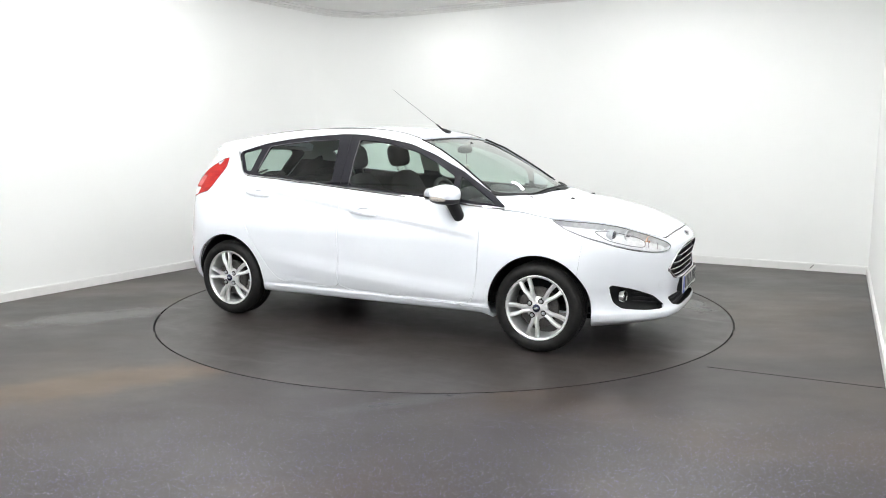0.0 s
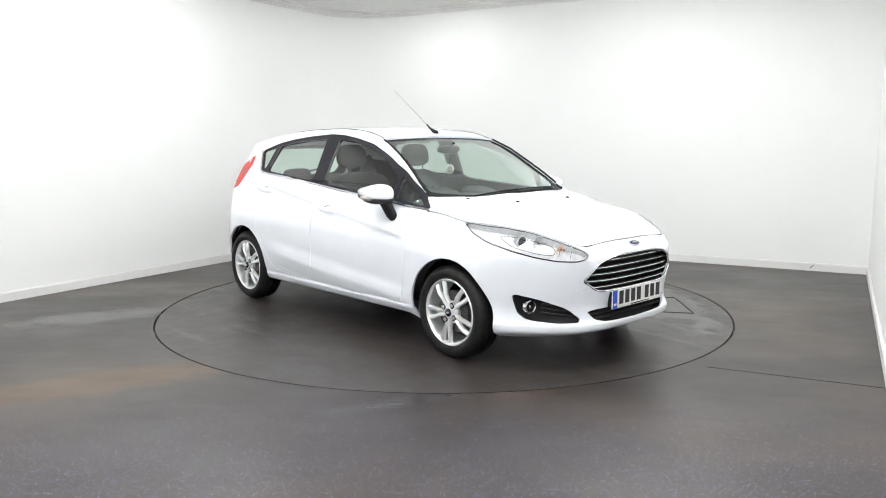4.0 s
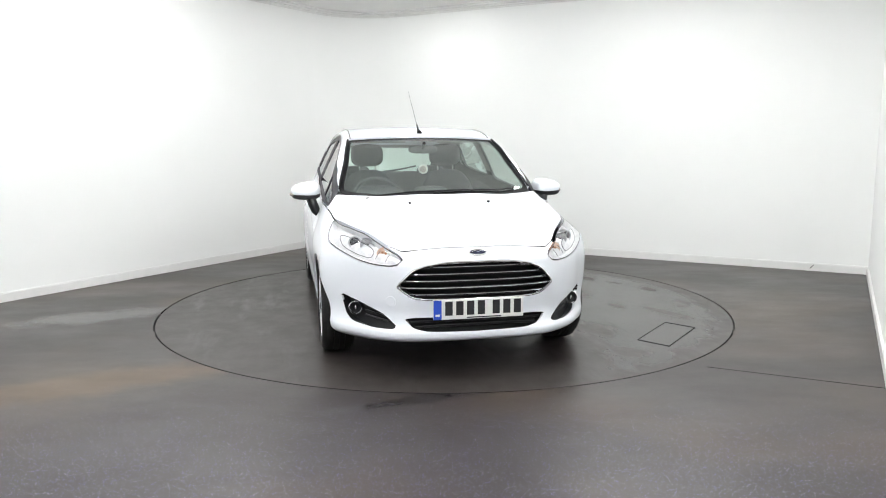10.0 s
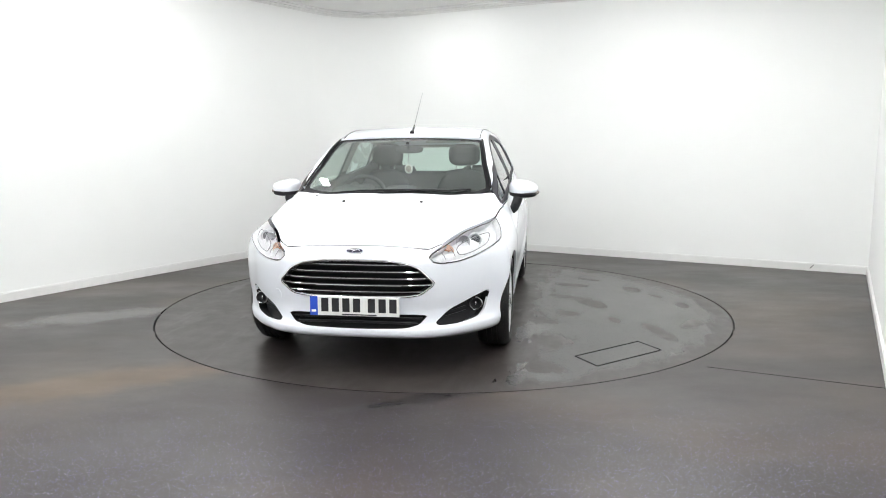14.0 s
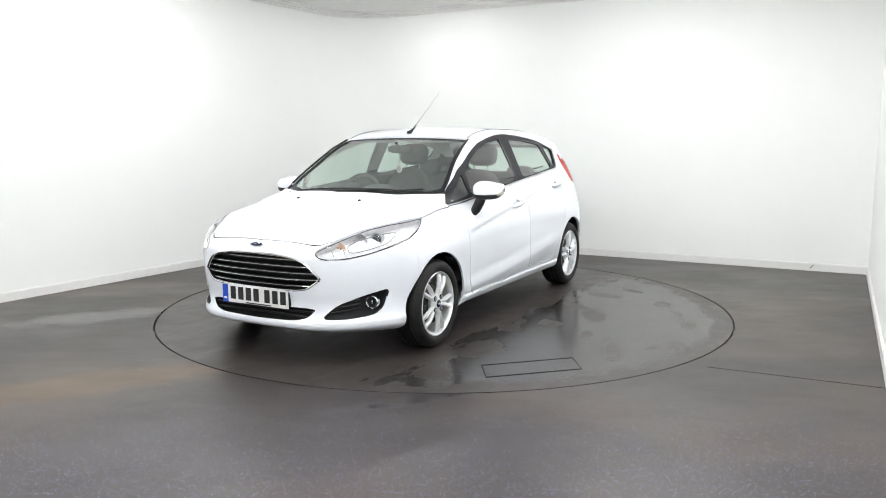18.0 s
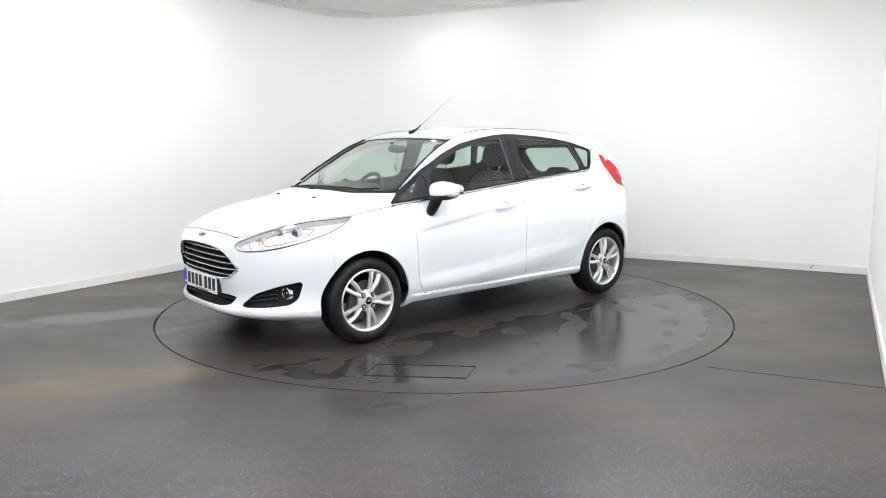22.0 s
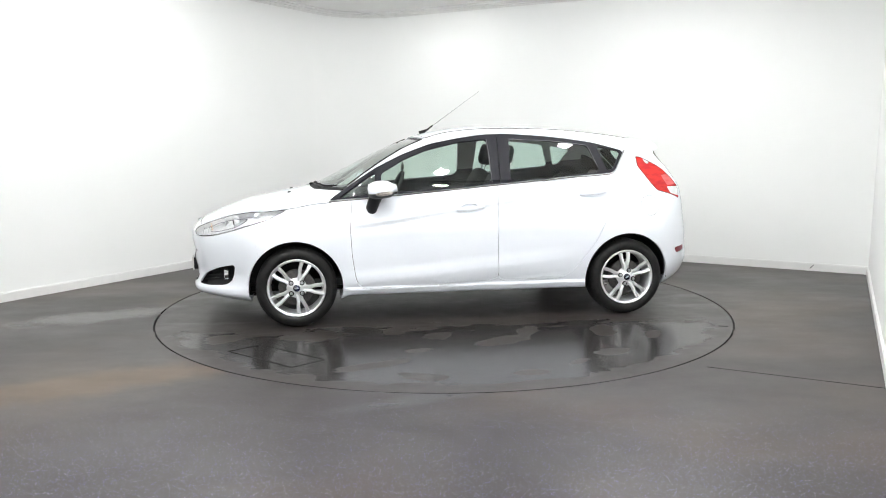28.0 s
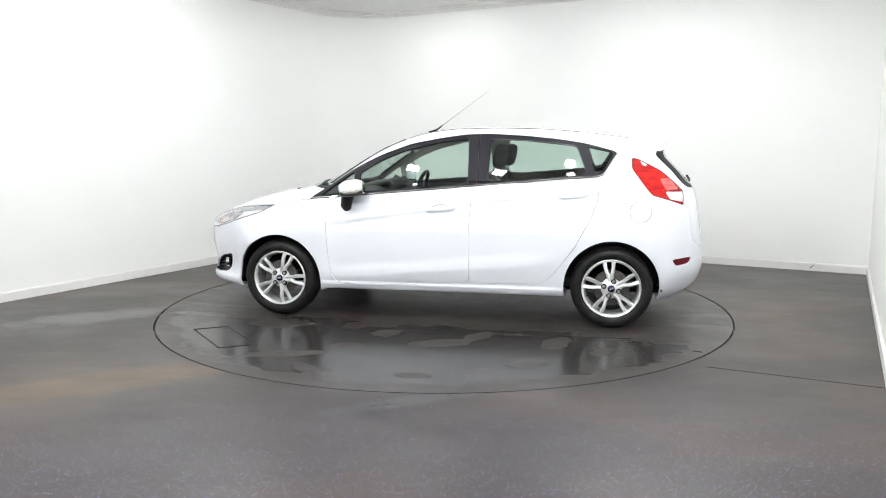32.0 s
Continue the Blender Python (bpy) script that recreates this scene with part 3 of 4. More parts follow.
def tray(name, mesh, depth, material, parent, label="", back=True):
    """A recess behind an opening: walls inwards from its edge and a floor at that depth."""
    v, t = mesh
    v = settle(v, 2)
    nrm, _ = slope(v)
    e = rim_edges(t)
    n = len(v)
    deep = v - nrm * depth
    faces = [(b, a, a + n, b + n) for a, b in e]
    if back:
        faces += [(a + n, b + n, c + n) for a, b, c in t]
    me = mesh_of(name, np.concatenate([v - nrm * 0.001, deep]), faces, material, None, True)
    me.set_sharp_from_angle(angle=radians(35))
    return piece(name, me, parent, label)


def reach(x=None, y=None, z=None, side=1, out=0.0):
    """The surface point where one coordinate is left open (the outermost one), raised by out."""
    p = np.array([[0.0 if c is None else c for c in (x, y, z)]])
    ax = [x, y, z].index(None)
    far = {0: 2.2, 1: 1.0, 2: 1.6}[ax] * side
    ts = np.linspace(far, 0, 500)
    q = np.repeat(p, 500, 0)
    q[:, ax] = ts
    f = body(q)
    k = int(np.argmax(f < 0))
    q = settle(q[k:k + 1], 4)
    g, _ = slope(q)
    return Vector((q + g * out)[0]), Vector(g[0])


def laid(points, n=8):
    """A whole row of points drawn onto the surface at once."""
    return list(settle(np.array(points, float), n))


# ---- the car ----
car = new("car")
tagged(car, "white five-door hatchback car with silver alloy wheels standing on the turntable", "car")

DLO = [(1.02, 0.895), (0.45, 0.943), (-0.25, 1.003), (-0.80, 1.050), (-1.13, 1.073), (-1.18, 1.100), (-1.272, 1.246), (-1.02, 1.311),
       (-0.82, 1.341), (-0.60, 1.363), (-0.33, 1.379), (-0.16, 1.373), (0.03, 1.347), (0.24, 1.308), (0.45, 1.234), (0.663, 1.133), (0.85, 1.012)]
FRONT_GLASS = [(0.628, 0.953), (0.618, 1.095), (0.45, 1.192), (0.28, 1.260), (0.03, 1.318), (-0.19, 1.338), (-0.205, 1.014)]
REAR_GLASS = [(-0.345, 1.026), (-0.36, 1.343), (-0.63, 1.330), (-0.975, 1.292), (-1.05, 1.12), (-1.04, 1.086)]
QUARTER_GLASS = [(-1.05, 1.284), (-1.245, 1.242), (-1.165, 1.110), (-1.11, 1.102)]
FRONT_QUARTER = [(0.945, 0.917), (0.668, 1.103), (0.660, 0.956)]
FRONT_DOOR = [(0.845, 1.06), (0.843, 0.84), (0.857, 0.716), (0.845, 0.508), (0.82, 0.34), (0.795, 0.290), (0.74, 0.268), (-0.232, 0.292),
              (-0.224, 0.584), (-0.231, 0.833), (-0.247, 1.10), (0.3, 1.10)]
REAR_DOOR = [(-0.238, 1.10), (-0.231, 0.833), (-0.224, 0.584), (-0.232, 0.294), (-0.714, 0.307), (-0.775, 0.330), (-0.839, 0.387),
             (-0.982, 0.576), (-1.101, 0.805), (-1.141, 0.929), (-1.13, 1.09)]
SCREEN = [(1.145, -0.2), (1.145, 0.0), (1.095, 0.40), (0.940, 0.620), (0.874, 0.674), (0.80, 0.662), (0.62, 0.615), (0.30, 0.563), (0.282, 0.552),
          (0.303, 0.225), (0.31, 0.0), (0.31, -0.2)]
BONNET = [(1.160, -0.2), (1.160, 0.0), (1.108, 0.41), (0.955, 0.635), (0.905, 0.70), (0.945, 0.748), (0.99, 0.768), (1.04, 0.763), (1.17, 0.750), (1.32, 0.737), (1.552, 0.668), (1.697, 0.575),
          (1.862, 0.490), (1.945, 0.415), (1.955, 0.28), (1.968, 0.0), (1.968, -0.2)]
COWL = [(1.175, -0.2), (1.175, 0.0), (1.125, 0.42), (0.985, 0.645), (0.93, 0.70), (0.86, 0.69), (0.90, 0.5), (1.0, 0.0), (1.0, -0.2)]
HEADLAMP = [(0.545, 0.848), (0.72, 0.836), (0.90, 0.828), (1.11, 0.803), (1.365, 0.747), (1.525, 0.703), (1.562, 0.678), (1.53, 0.652),
            (1.46, 0.642), (1.30, 0.647), (1.12, 0.668), (0.94, 0.700), (0.73, 0.748), (0.62, 0.788)]
FOG_POCKET = [(0.93, 0.458), (1.157, 0.425), (1.38, 0.372), (1.515, 0.298), (1.47, 0.286), (1.296, 0.286), (1.063, 0.303), (0.985, 0.340)]
GRILLE = [(-0.2, 0.661), (0.165, 0.658), (0.30, 0.645), (0.365, 0.622), (0.468, 0.528), (0.37, 0.468), (0.29, 0.458), (-0.2, 0.452)]
LOW_GRILLE = [(-0.2, 0.352), (0.42, 0.354), (0.366, 0.295), (0.286, 0.276), (-0.2, 0.268)]
TAILLAMP = [(1.052, 1.205), (1.095, 1.197), (1.16, 1.163), (1.25, 1.112), (1.375, 1.010), (1.418, 0.975), (1.408, 0.872), (1.27, 0.910), (1.147, 0.943), (1.112, 0.99), (1.036, 1.128)]
REFLECTOR = [(1.277, 0.496), (1.50, 0.505), (1.455, 0.461), (1.317, 0.452)]
REAR_SCREEN = [(-0.2, 1.275), (0.54, 1.262), (0.585, 1.22), (0.575, 1.02), (0.51, 0.985), (-0.2, 0.975)]
ROOF = [(0.275, -0.2), (0.275, 0.535), (0.0, 0.525), (-0.7, 0.515), (-1.40, 0.49), (-1.43, -0.2)]
TAILGATE = [(-0.2, 1.285), (0.55, 1.27), (0.60, 1.0), (0.60, 0.62), (0.5, 0.56), (-0.2, 0.55)]
ARCHES = ((1.25, 0.288), (-1.245, 0.292))
ARCH = 0.336

rest = net()
for cx, cz in ARCHES:
    _, rest = split(rest, np.maximum(np.hypot(rest[0][:, 0] - cx, rest[0][:, 2] - cz) - ARCH, 0.45 - np.abs(rest[0][:, 1])))
liner_shell = rest

sides = (("left", 1, left_of), ("right", -1, right_of))
dlo, glasses, doors = {}, {}, {}
for nm, s, half in sides:
    dlo[nm], rest = cut(rest, where(outline_field(DLO, "side", 0.1), half), 0.0)
screen, rest = cut(rest, where(outline_field(SCREEN, "top", 0.12), ahead(0.2), above(0.93)), 0.0)
back_glass, rest = cut(rest, where(outline_field(REAR_SCREEN, "front"), behind(-1.3)), 0.0015)

lamps = {}
for key, pts, view, lim in (("headlamp", HEADLAMP, "nose", ahead(1.0)), ("fog", FOG_POCKET, "nose", ahead(1.4)),
                            ("taillamp", TAILLAMP, "tail", behind(-1.2)), ("reflector", REFLECTOR, "tail", behind(-1.4))):
    for nm, s, half in sides:
        lamps[key, nm], rest = cut(rest, where(outline_field(pts, view, 0.06 if key == "taillamp" else 0.14), lim, half), {"fog": 0.0, "headlamp": 0.0032}.get(key, 0.0015))
grille, rest = cut(rest, where(outline_field(GRILLE, "front", 0.14), ahead(1.6)), 0.0)
low_grille, rest = cut(rest, where(outline_field(LOW_GRILLE, "front", 0.14), ahead(1.6)), 0.0)

bonnet, rest = cut(rest, where(outline_field(BONNET, "top", 0.12), above(0.6)), 0.0038)
cowl, rest = cut(rest, where(outline_field(COWL, "top", 0.12), above(0.8)), 0.0)
for nm, s, half in sides:
    doors["front", nm], rest = cut(rest, where(outline_field(FRONT_DOOR, "side", 0.1), half), 0.0016)
    doors["rear", nm], rest = cut(rest, where(outline_field(REAR_DOOR, "side", 0.1), half), 0.0016)
fuel, rest = cut(rest, lambda v: np.maximum(np.hypot(v[:, 0] + 1.432, v[:, 2] - 0.832) - 0.074, 0.3 - v[:, 1]), 0.0018)
roof, rest = cut(rest, where(outline_field(ROOF, "top", 0.06), above(1.1)), 0.003)
spoiler, rest = cut(rest, lambda v: np.maximum(v[:, 0] + 1.436, 1.285 - v[:, 2] - 0.12 * np.abs(v[:, 1])), 0.0005)
gate, rest = cut(rest, where(outline_field(TAILGATE, "front", 0.1), behind(-1.45)), 0.0012)
rear_bumper, rest = cut(rest, lambda v: np.maximum(v[:, 0] + 1.50 + 0.42 * (v[:, 2] - 0.58), v[:, 2] - 0.875), 0.0004)
front_bumper, rest = cut(rest, lambda v: np.max([1.50 + 0.12 * (v[:, 2] - 0.5) - v[:, 0], 0.16 - v[:, 2]], 0), 0.0005)
fenders = {}
for nm, s, half in sides:
    fenders[nm], rest = cut(rest, lambda v: np.max([0.72 - v[:, 0], v[:, 2] - 0.90 - 0.1 * (1.0 - v[:, 0]), half(v), 0.262 - v[:, 2]], 0), 0.002)

skin("body_shell", rest, PAINT, car, "white monocoque with pillars and sills", lip=0.020)
skin("bonnet", bonnet, PAINT, car, "glossy white bonnet", lip=0.03)
# dark tube laid into the front shut line to stand for its shade
edge = [(1.880, 0.478), (1.935, 0.425), (1.953, 0.33), (1.960, 0.22), (1.968, 0.08)]
edge = edge + [(x, -y) for x, y in reversed(edge)]
line = [reach(x=float(np.interp(u, range(len(edge)), [p[0] for p in edge])), y=float(np.interp(u, range(len(edge)), [p[1] for p in edge])), out=-0.003)[0]
        for u in np.linspace(0, len(edge) - 1, 60)]
part("bonnet_gap_shade", tube(line, 0.0038, 6), RUBBER, car, "dark line for the shade in the bonnet's front gap")
skin("cowl_panel", cowl, BLACK_PLASTIC, car, "black plastic cowl under the windscreen", sink=0.018)
skin("roof_panel", roof, PAINT, car, "white roof panel", lip=0.018)
skin("roof_spoiler", spoiler, PAINT, car, "white roof spoiler")
bm = bmesh.new()
rows = []
for y in np.linspace(-0.53, 0.53, 23):
    back = 0.16 * y * y
    drop = 0.075 * y * y + 0.03 * max(0.0, abs(y) - 0.44) / 0.09
    rows.append([bm.verts.new((x + back * k, y, z - drop)) for x, z, k in ((-1.40, 1.338, 0), (-1.52, 1.333, 0.5), (-1.615, 1.324, 1), (-1.632, 1.316, 1), (-1.628, 1.304, 1),
                                                                            (-1.56, 1.285, 1), (-1.42, 1.285, 0))])
for p, q in zip(rows, rows[1:]):
    for k in range(7):
        bm.faces.new((p[k], p[(k + 1) % 7], q[(k + 1) % 7], q[k]))
bm.faces.new(rows[0][::-1])
bm.faces.new(rows[-1])
bmesh.ops.recalc_face_normals(bm, faces=bm.faces)
part("spoiler_lip", bm, PAINT, car, "white spoiler lip over the rear window")
tailgate = skin("tailgate", gate, PAINT, car, "white tailgate")
rear_bump = skin("rear_bumper", rear_bumper, PAINT, car, "white rear bumper")
front_bump = skin("front_bumper", front_bumper, PAINT, car, "white front bumper")
skin("fuel_flap", fuel, PAINT, car, "round white fuel flap", lip=0.008)
for nm, s, half in sides:
    skin("front_wing", fenders[nm], PAINT, car, "white front wing over the wheel")

# windscreen: black printed border and clear inner pane
field = where(outline_field(SCREEN, "top", 0.12), ahead(0.2), above(0.93))
clear, border = split(screen, field(screen[0]) + 0.030)
windscreen = skin("windscreen", clear, GLASS_FRONT, car, "clear windscreen", lip=0.0, sink=0.013)
windscreen.visible_shadow = False
skin("windscreen_border", border, RUBBER, windscreen, "black printed glass border", lip=0.01, sink=0.012)
for s in (1, -1):
    path = [(0.300, 0.556), (0.46, 0.585), (0.62, 0.612), (0.72, 0.638), (0.80, 0.658), (0.862, 0.670)]
    part("screen_moulding", tube([reach(x=x, y=s * y, out=0.001)[0] for x, y in path], 0.0075, 8), RUBBER, windscreen, "black rubber moulding at the screen's side")
REAR_CLEAR = [(-0.2, 1.262), (0.43, 1.252), (0.475, 1.21), (0.475, 1.04), (0.43, 1.01), (-0.2, 1.0)]
field = where(outline_field(REAR_CLEAR, "front"), behind(-1.3))
clear, border = split(back_glass, field(back_glass[0]))
rear_window = skin("rear_window", clear, GLASS_REAR, tailgate, "tinted rear window", lip=0.0, sink=0.003)
rear_window.visible_shadow = False
skin("rear_window_border", border, RUBBER, tailgate, "black rear window border", lip=0.01, sink=0.002)

# doors with their glass and black frames
for nm, s, half in sides:
    cups = {}
    for key, hx, hz in (("front", -0.02, 0.838), ("rear", -0.97, 0.931)):
        def cup(v, hx=hx, hz=hz):
            a, b = v[:, 0] - hx - 0.01, v[:, 2] - hz - 0.003
            return (np.hypot((a - 0.11 * b) / 0.072, (b + 0.11 * a) / 0.029) - 1) * 0.03
        cups[key], doors[key, nm] = cut(doors[key, nm], cup, 0.0)
    fd = skin("front_door", doors["front", nm], PAINT, car, "white front door")
    rd = skin("rear_door", doors["rear", nm], PAINT, car, "white rear door")
    left = dlo[nm]
    for key, pts, owner, label in (("front", FRONT_GLASS, fd, "front door window"), ("rear", REAR_GLASS, rd, "rear door window"),
                                   ("quarter", QUARTER_GLASS, rd, "small rear quarter window"), ("vent", FRONT_QUARTER, fd, "small triangular front window")):
        g, left = cut(left, where(outline_field(pts, "side", 0.07, 0.0), half), 0.0)
        ob = skin("window_glass", g, GLASS if key in ("front", "vent") else GLASS_REAR, owner, label, lip=0.0, sink=0.009)
        ob.visible_shadow = False
    fr, rr = cut(left, lambda v: -0.268 - v[:, 0], 0.002)
    skin("window_frame", fr, PILLAR, fd, "satin black window frame", lip=0.018, sink=0.003)
    skin("window_frame", rr, PILLAR, rd, "satin black window frame", lip=0.018, sink=0.003)
    # bright strip under the windows
    pts = [reach(x=float(x), z=float(np.interp(-x, [-1.02, -0.45, 0.25, 0.80, 1.13], [0.893, 0.941, 1.001, 1.048, 1.070])), side=s, out=0.004)[0]
           for x in np.linspace(1.0, -1.12, 34)]
    pts += [reach(x=x, z=z, side=s, out=0.002)[0] for x, z in ((-1.165, 1.082), (-1.19, 1.108), (-1.23, 1.175), (-1.276, 1.246))]
    part("belt_strip", tube([p for p in pts], 0.0075, 8), CHROME, car, "bright chrome strip under the windows")
    # thin bright edges inside the frames
    pts = [reach(x=x, z=z, side=s, out=-0.004)[0] for x, z in ((-0.203, 1.02), (-0.197, 1.18), (-0.188, 1.335))]
    part("glass_channel", tube(pts, 0.003, 6), CHANNEL, fd, "dull grey glass run channel")
    path = [(-0.362, 1.338), (-0.63, 1.326), (-0.80, 1.311), (-0.968, 1.289), (-0.985, 1.27), (-1.043, 1.12)]
    part("glass_channel", tube([reach(x=x, z=z, side=s, out=-0.003)[0] for x, z in path], 0.0028, 6), CHANNEL, rd, "dull grey glass run channel")
    path = [(float(x), float(np.interp(x, [-1.4, -0.7, 0.0, 0.275], [0.49, 0.515, 0.525, 0.535]))) for x in np.linspace(0.275, -1.36, 40)]
    part("roof_moulding", tube([reach(x=x, y=s * y, out=0.0005)[0] for x, y in path], 0.0032, 6), RUBBER, car, "black roof drip moulding")
    # door handles
    for x, z, owner in ((-0.02, 0.838, fd), (-0.97, 0.931, rd)):
        c, g = reach(x=x, z=z, side=s, out=0.016)
        tilt = 6.5
        part("handle", pad((0.215, 0.028, 0.034), (0, 0, 0), 2.6, n=14,
                           bend=lambda q: Vector((q.x, q.y + s * 0.012 * (1 - (q.x / 0.11) ** 2), q.z))), PAINT, owner, "body-coloured pull handle",
             m=Matrix.Translation(c) @ pose(0, 0, 0, 0, tilt, 0))
        tray("handle_cup", cups["front" if owner is fd else "rear"], 0.016, PAINT, owner, "hollow behind the handle")

# lamps
def make_ribbed(name, dark, lite):
    k = Mat(name, lite, 0.22, Specular_IOR_Level=0.4)
    at = k.node("Mapping", Vector=k.coords())
    at.inputs["Scale"].default_value = (14.0, 4.0, 42.0)
    f = k.noise(1.0, 3, 0.5, at.outputs[0])
    k.to("Base Color", k.ramp(f, (0.38, dark), (0.6, lite)))
    return k.bump(f, 0.3, 0.004).m


AMBER_DEEP = simple("amber_deep", (0.55, 0.25, 0.13), 0.2, Coat_Weight=0.6)
BEZEL = simple("lamp_bezel_black", (0.05, 0.05, 0.055), 0.35)
LAMP_RIM = simple("dark_red_rim", (0.045, 0.006, 0.010), 0.3)
PINK_LENS = make_ribbed("pale_red_lens", (0.62, 0.085, 0.085), (0.70, 0.15, 0.15))
RED_RIBBED = make_ribbed("ribbed_red_lens", (0.40, 0.006, 0.008), (0.56, 0.016, 0.012))
REFLECTOR_GREY = simple("reflector_grey", (0.52, 0.52, 0.54), 0.45, 0.4, grain=0.2, scale=80)
PROJECTOR = simple("projector_glass", (0.07, 0.075, 0.09), 0.06, 0.2, Coat_Weight=1.0)
PROJ, BOWL, BLINK, FOG = (1.672, 0.648, 0.746), (1.750, 0.585, 0.740), (1.860, 0.507, 0.696), (1.765, 0.667, 0.378)
for nm, s, half in sides:
    lens = skin("headlamp", lamps["headlamp", nm], LENS, car, "clear swept-back headlamp", lip=0.0, sink=0.002)
    lens.visible_shadow = False
    tray("housing", lamps["headlamp", nm], 0.045, LAMP_BACK, lens, "silver lamp housing")
    edge = where(outline_field(HEADLAMP, "nose", 0.14), half)
    _, ring = split(lamps["headlamp", nm], edge(lamps["headlamp", nm][0]) + 0.005)
    skin("bezel", ring, BEZEL, lens, "dark grey lamp bezel", lip=0.004, sink=0.0012)
    mm = Matrix.Translation((PROJ[0], s * PROJ[1], PROJ[2])) @ pose(0, 0, 0, 0, 0, -90 + s * 14)
    part("projector", lathe([(0.030, 0.006), (0.034, 0.010), (0.039, 0.008), (0.041, -0.03)], 32), SATIN, lens, "bright projector ring", m=mm)
    part("projector_lens", pad((0.062, 0.036, 0.062), (0, -0.004, 0), 2.0, n=16), PROJECTOR, lens, "grey glass projector lens", m=mm)
    mm = Matrix.Translation((BOWL[0], s * BOWL[1], BOWL[2])) @ pose(0, 0, 0, 0, 0, -90 + s * 20)
    part("reflector", lathe([(0.042, 0.010), (0.044, 0.006), (0.036, -0.004), (0.024, -0.018), (0.010, -0.025), (0.0, -0.026)], 28), REFLECTOR_GREY, lens, "satin reflector bowl", m=mm)
    part("bulb", pad((0.012, 0.036, 0.012), (0, -0.008, 0), 2.0, n=10), LAMP_DARK, lens, "bulb", m=mm)
    mm = Matrix.Translation((BLINK[0], s * BLINK[1], BLINK[2])) @ pose(0, 0, 0, 0, 0, -90 + s * 25)
    bulb = part("indicator", lathe([(0.040, 0.005), (0.042, 0.0), (0.030, -0.008), (0.0, -0.012)], 24), ORANGE, lens, "amber-tinted indicator bowl", m=mm)
    for dx, dz in ((-0.010, 0.006), (0.008, 0.011), (0.010, -0.008), (-0.009, -0.013)):
        part("facet", pad((0.014, 0.010, 0.013), (dx, -0.004, dz), 2.6, n=8), AMBER_DEEP, bulb, "amber bulb facet")
    # the dark contour of the inner moulding: a closed line round the projector chamber, and blades before it
    def in_lamp(u, zz, deep):
        x = np.linspace(1.2, 2.0, 400)
        q = np.stack([x, s * (x - u), np.full(400, zz)], 1)
        q = q[int(np.argmin(np.abs(body(q)))):][:1]
        q = np.array(laid(q, 3))
        return tuple((q - slope(q)[0] * deep)[0])

    loop = rounded([(0.82, 0.800), (1.02, 0.790), (1.24, 0.752), (1.295, 0.722), (1.27, 0.678), (1.12, 0.693), (0.93, 0.730)], 0.2, 2)
    part("lamp_rail", tube([in_lamp(u, z, 0.022) for u, z in loop], 0.0026, 6, closed=True), LAMP_DARK, lens, "grey inner moulding")
    for u, z0, z1 in ((1.315, 0.676, 0.736), (1.41, 0.664, 0.716)):
        part("lamp_blade", tube([in_lamp(u + 0.02 * k / 4, z0 + (z1 - z0) * k / 4, 0.024) for k in range(5)], 0.0018, 6), LAMP_DARK, lens, "grey lamp divider")
    pocket = tray("fog_pocket", lamps["fog", nm], 0.05, BLACK_PLASTIC, front_bump, "black fog lamp pocket")
    fog = Matrix.Translation((FOG[0] - 0.012, s * (FOG[1] - 0.006), FOG[2])) @ pose(0, 0, 0, 0, 0, -90 + s * 8)
    part("fog_lamp", lathe([(0.0, -0.020), (0.020, -0.016), (0.030, -0.004), (0.033, 0.002)], 28), BLACK_PLASTIC, front_bump, "round dark fog lamp bowl", m=fog)
    part("fog_ring", lathe([(0.033, 0.002), (0.036, 0.006), (0.040, 0.004), (0.042, -0.006), (0.042, -0.02)], 28), CHROME, front_bump, "chrome fog lamp ring", m=fog)
    part("fog_bulb", pad((0.013, 0.018, 0.028), (0, -0.008, 0), 2.2, n=10), CHROME, front_bump, "bright fog lamp bulb shield", m=fog)
    for k in range(3):
        pts = [p - np.array([0.030, s * 0.012, 0]) for p in laid([(1.80 + 0.05 * i, s * (0.60 - 0.055 * i), 0.395 - 0.028 * k - 0.012 * i) for i in range(4)], 4)]
        part("pocket_rib", tube(pts, 0.007, 6), BLACK_PLASTIC, front_bump, "")
    tl = tray("tail_lamp", lamps["taillamp", nm], 0.03, RUBBER, car, "red wraparound tail lamp")
    field = where(outline_field(TAILLAMP, "tail", 0.06))
    left, ring = split(lamps["taillamp", nm], field(lamps["taillamp", nm][0]) + 0.0055)
    skin("lamp_rim", ring, LAMP_RIM, tl, "dark red moulded rim", lip=0.008, sink=0.003)
    for name, outline, material, label in (
            ("reverse_lamp", [(1.245, 0.972), (1.46, 0.968), (1.46, 0.885), (1.272, 0.918)], LAMP_BACK, "clear reversing lamp"),
            ("light_guide", [(1.222, 1.060), (1.305, 1.066), (1.385, 0.982), (1.252, 0.980)], PINK_LENS, "paler red brake light lens"),
            ("clear_edge", [(1.32, 1.075), (1.47, 0.990), (1.47, 0.974), (1.395, 0.980), (1.315, 1.062)], LAMP_BACK, "clear lens edge"),
            ("clear_tip", [(1.100, 1.210), (1.160, 1.170), (1.140, 1.138), (1.112, 1.160)], LAMP_BACK, "clear upper lens tip")):
        piece_of, left = cut(left, where(outline_field(outline, "tail", 0.06)), 0.0012)
        skin(name, piece_of, material, tl, label, lip=0.008, sink=0.002)
    skin("red_section", left, RED_RIBBED, tl, "red lamp lens", lip=0.008, sink=0.001)
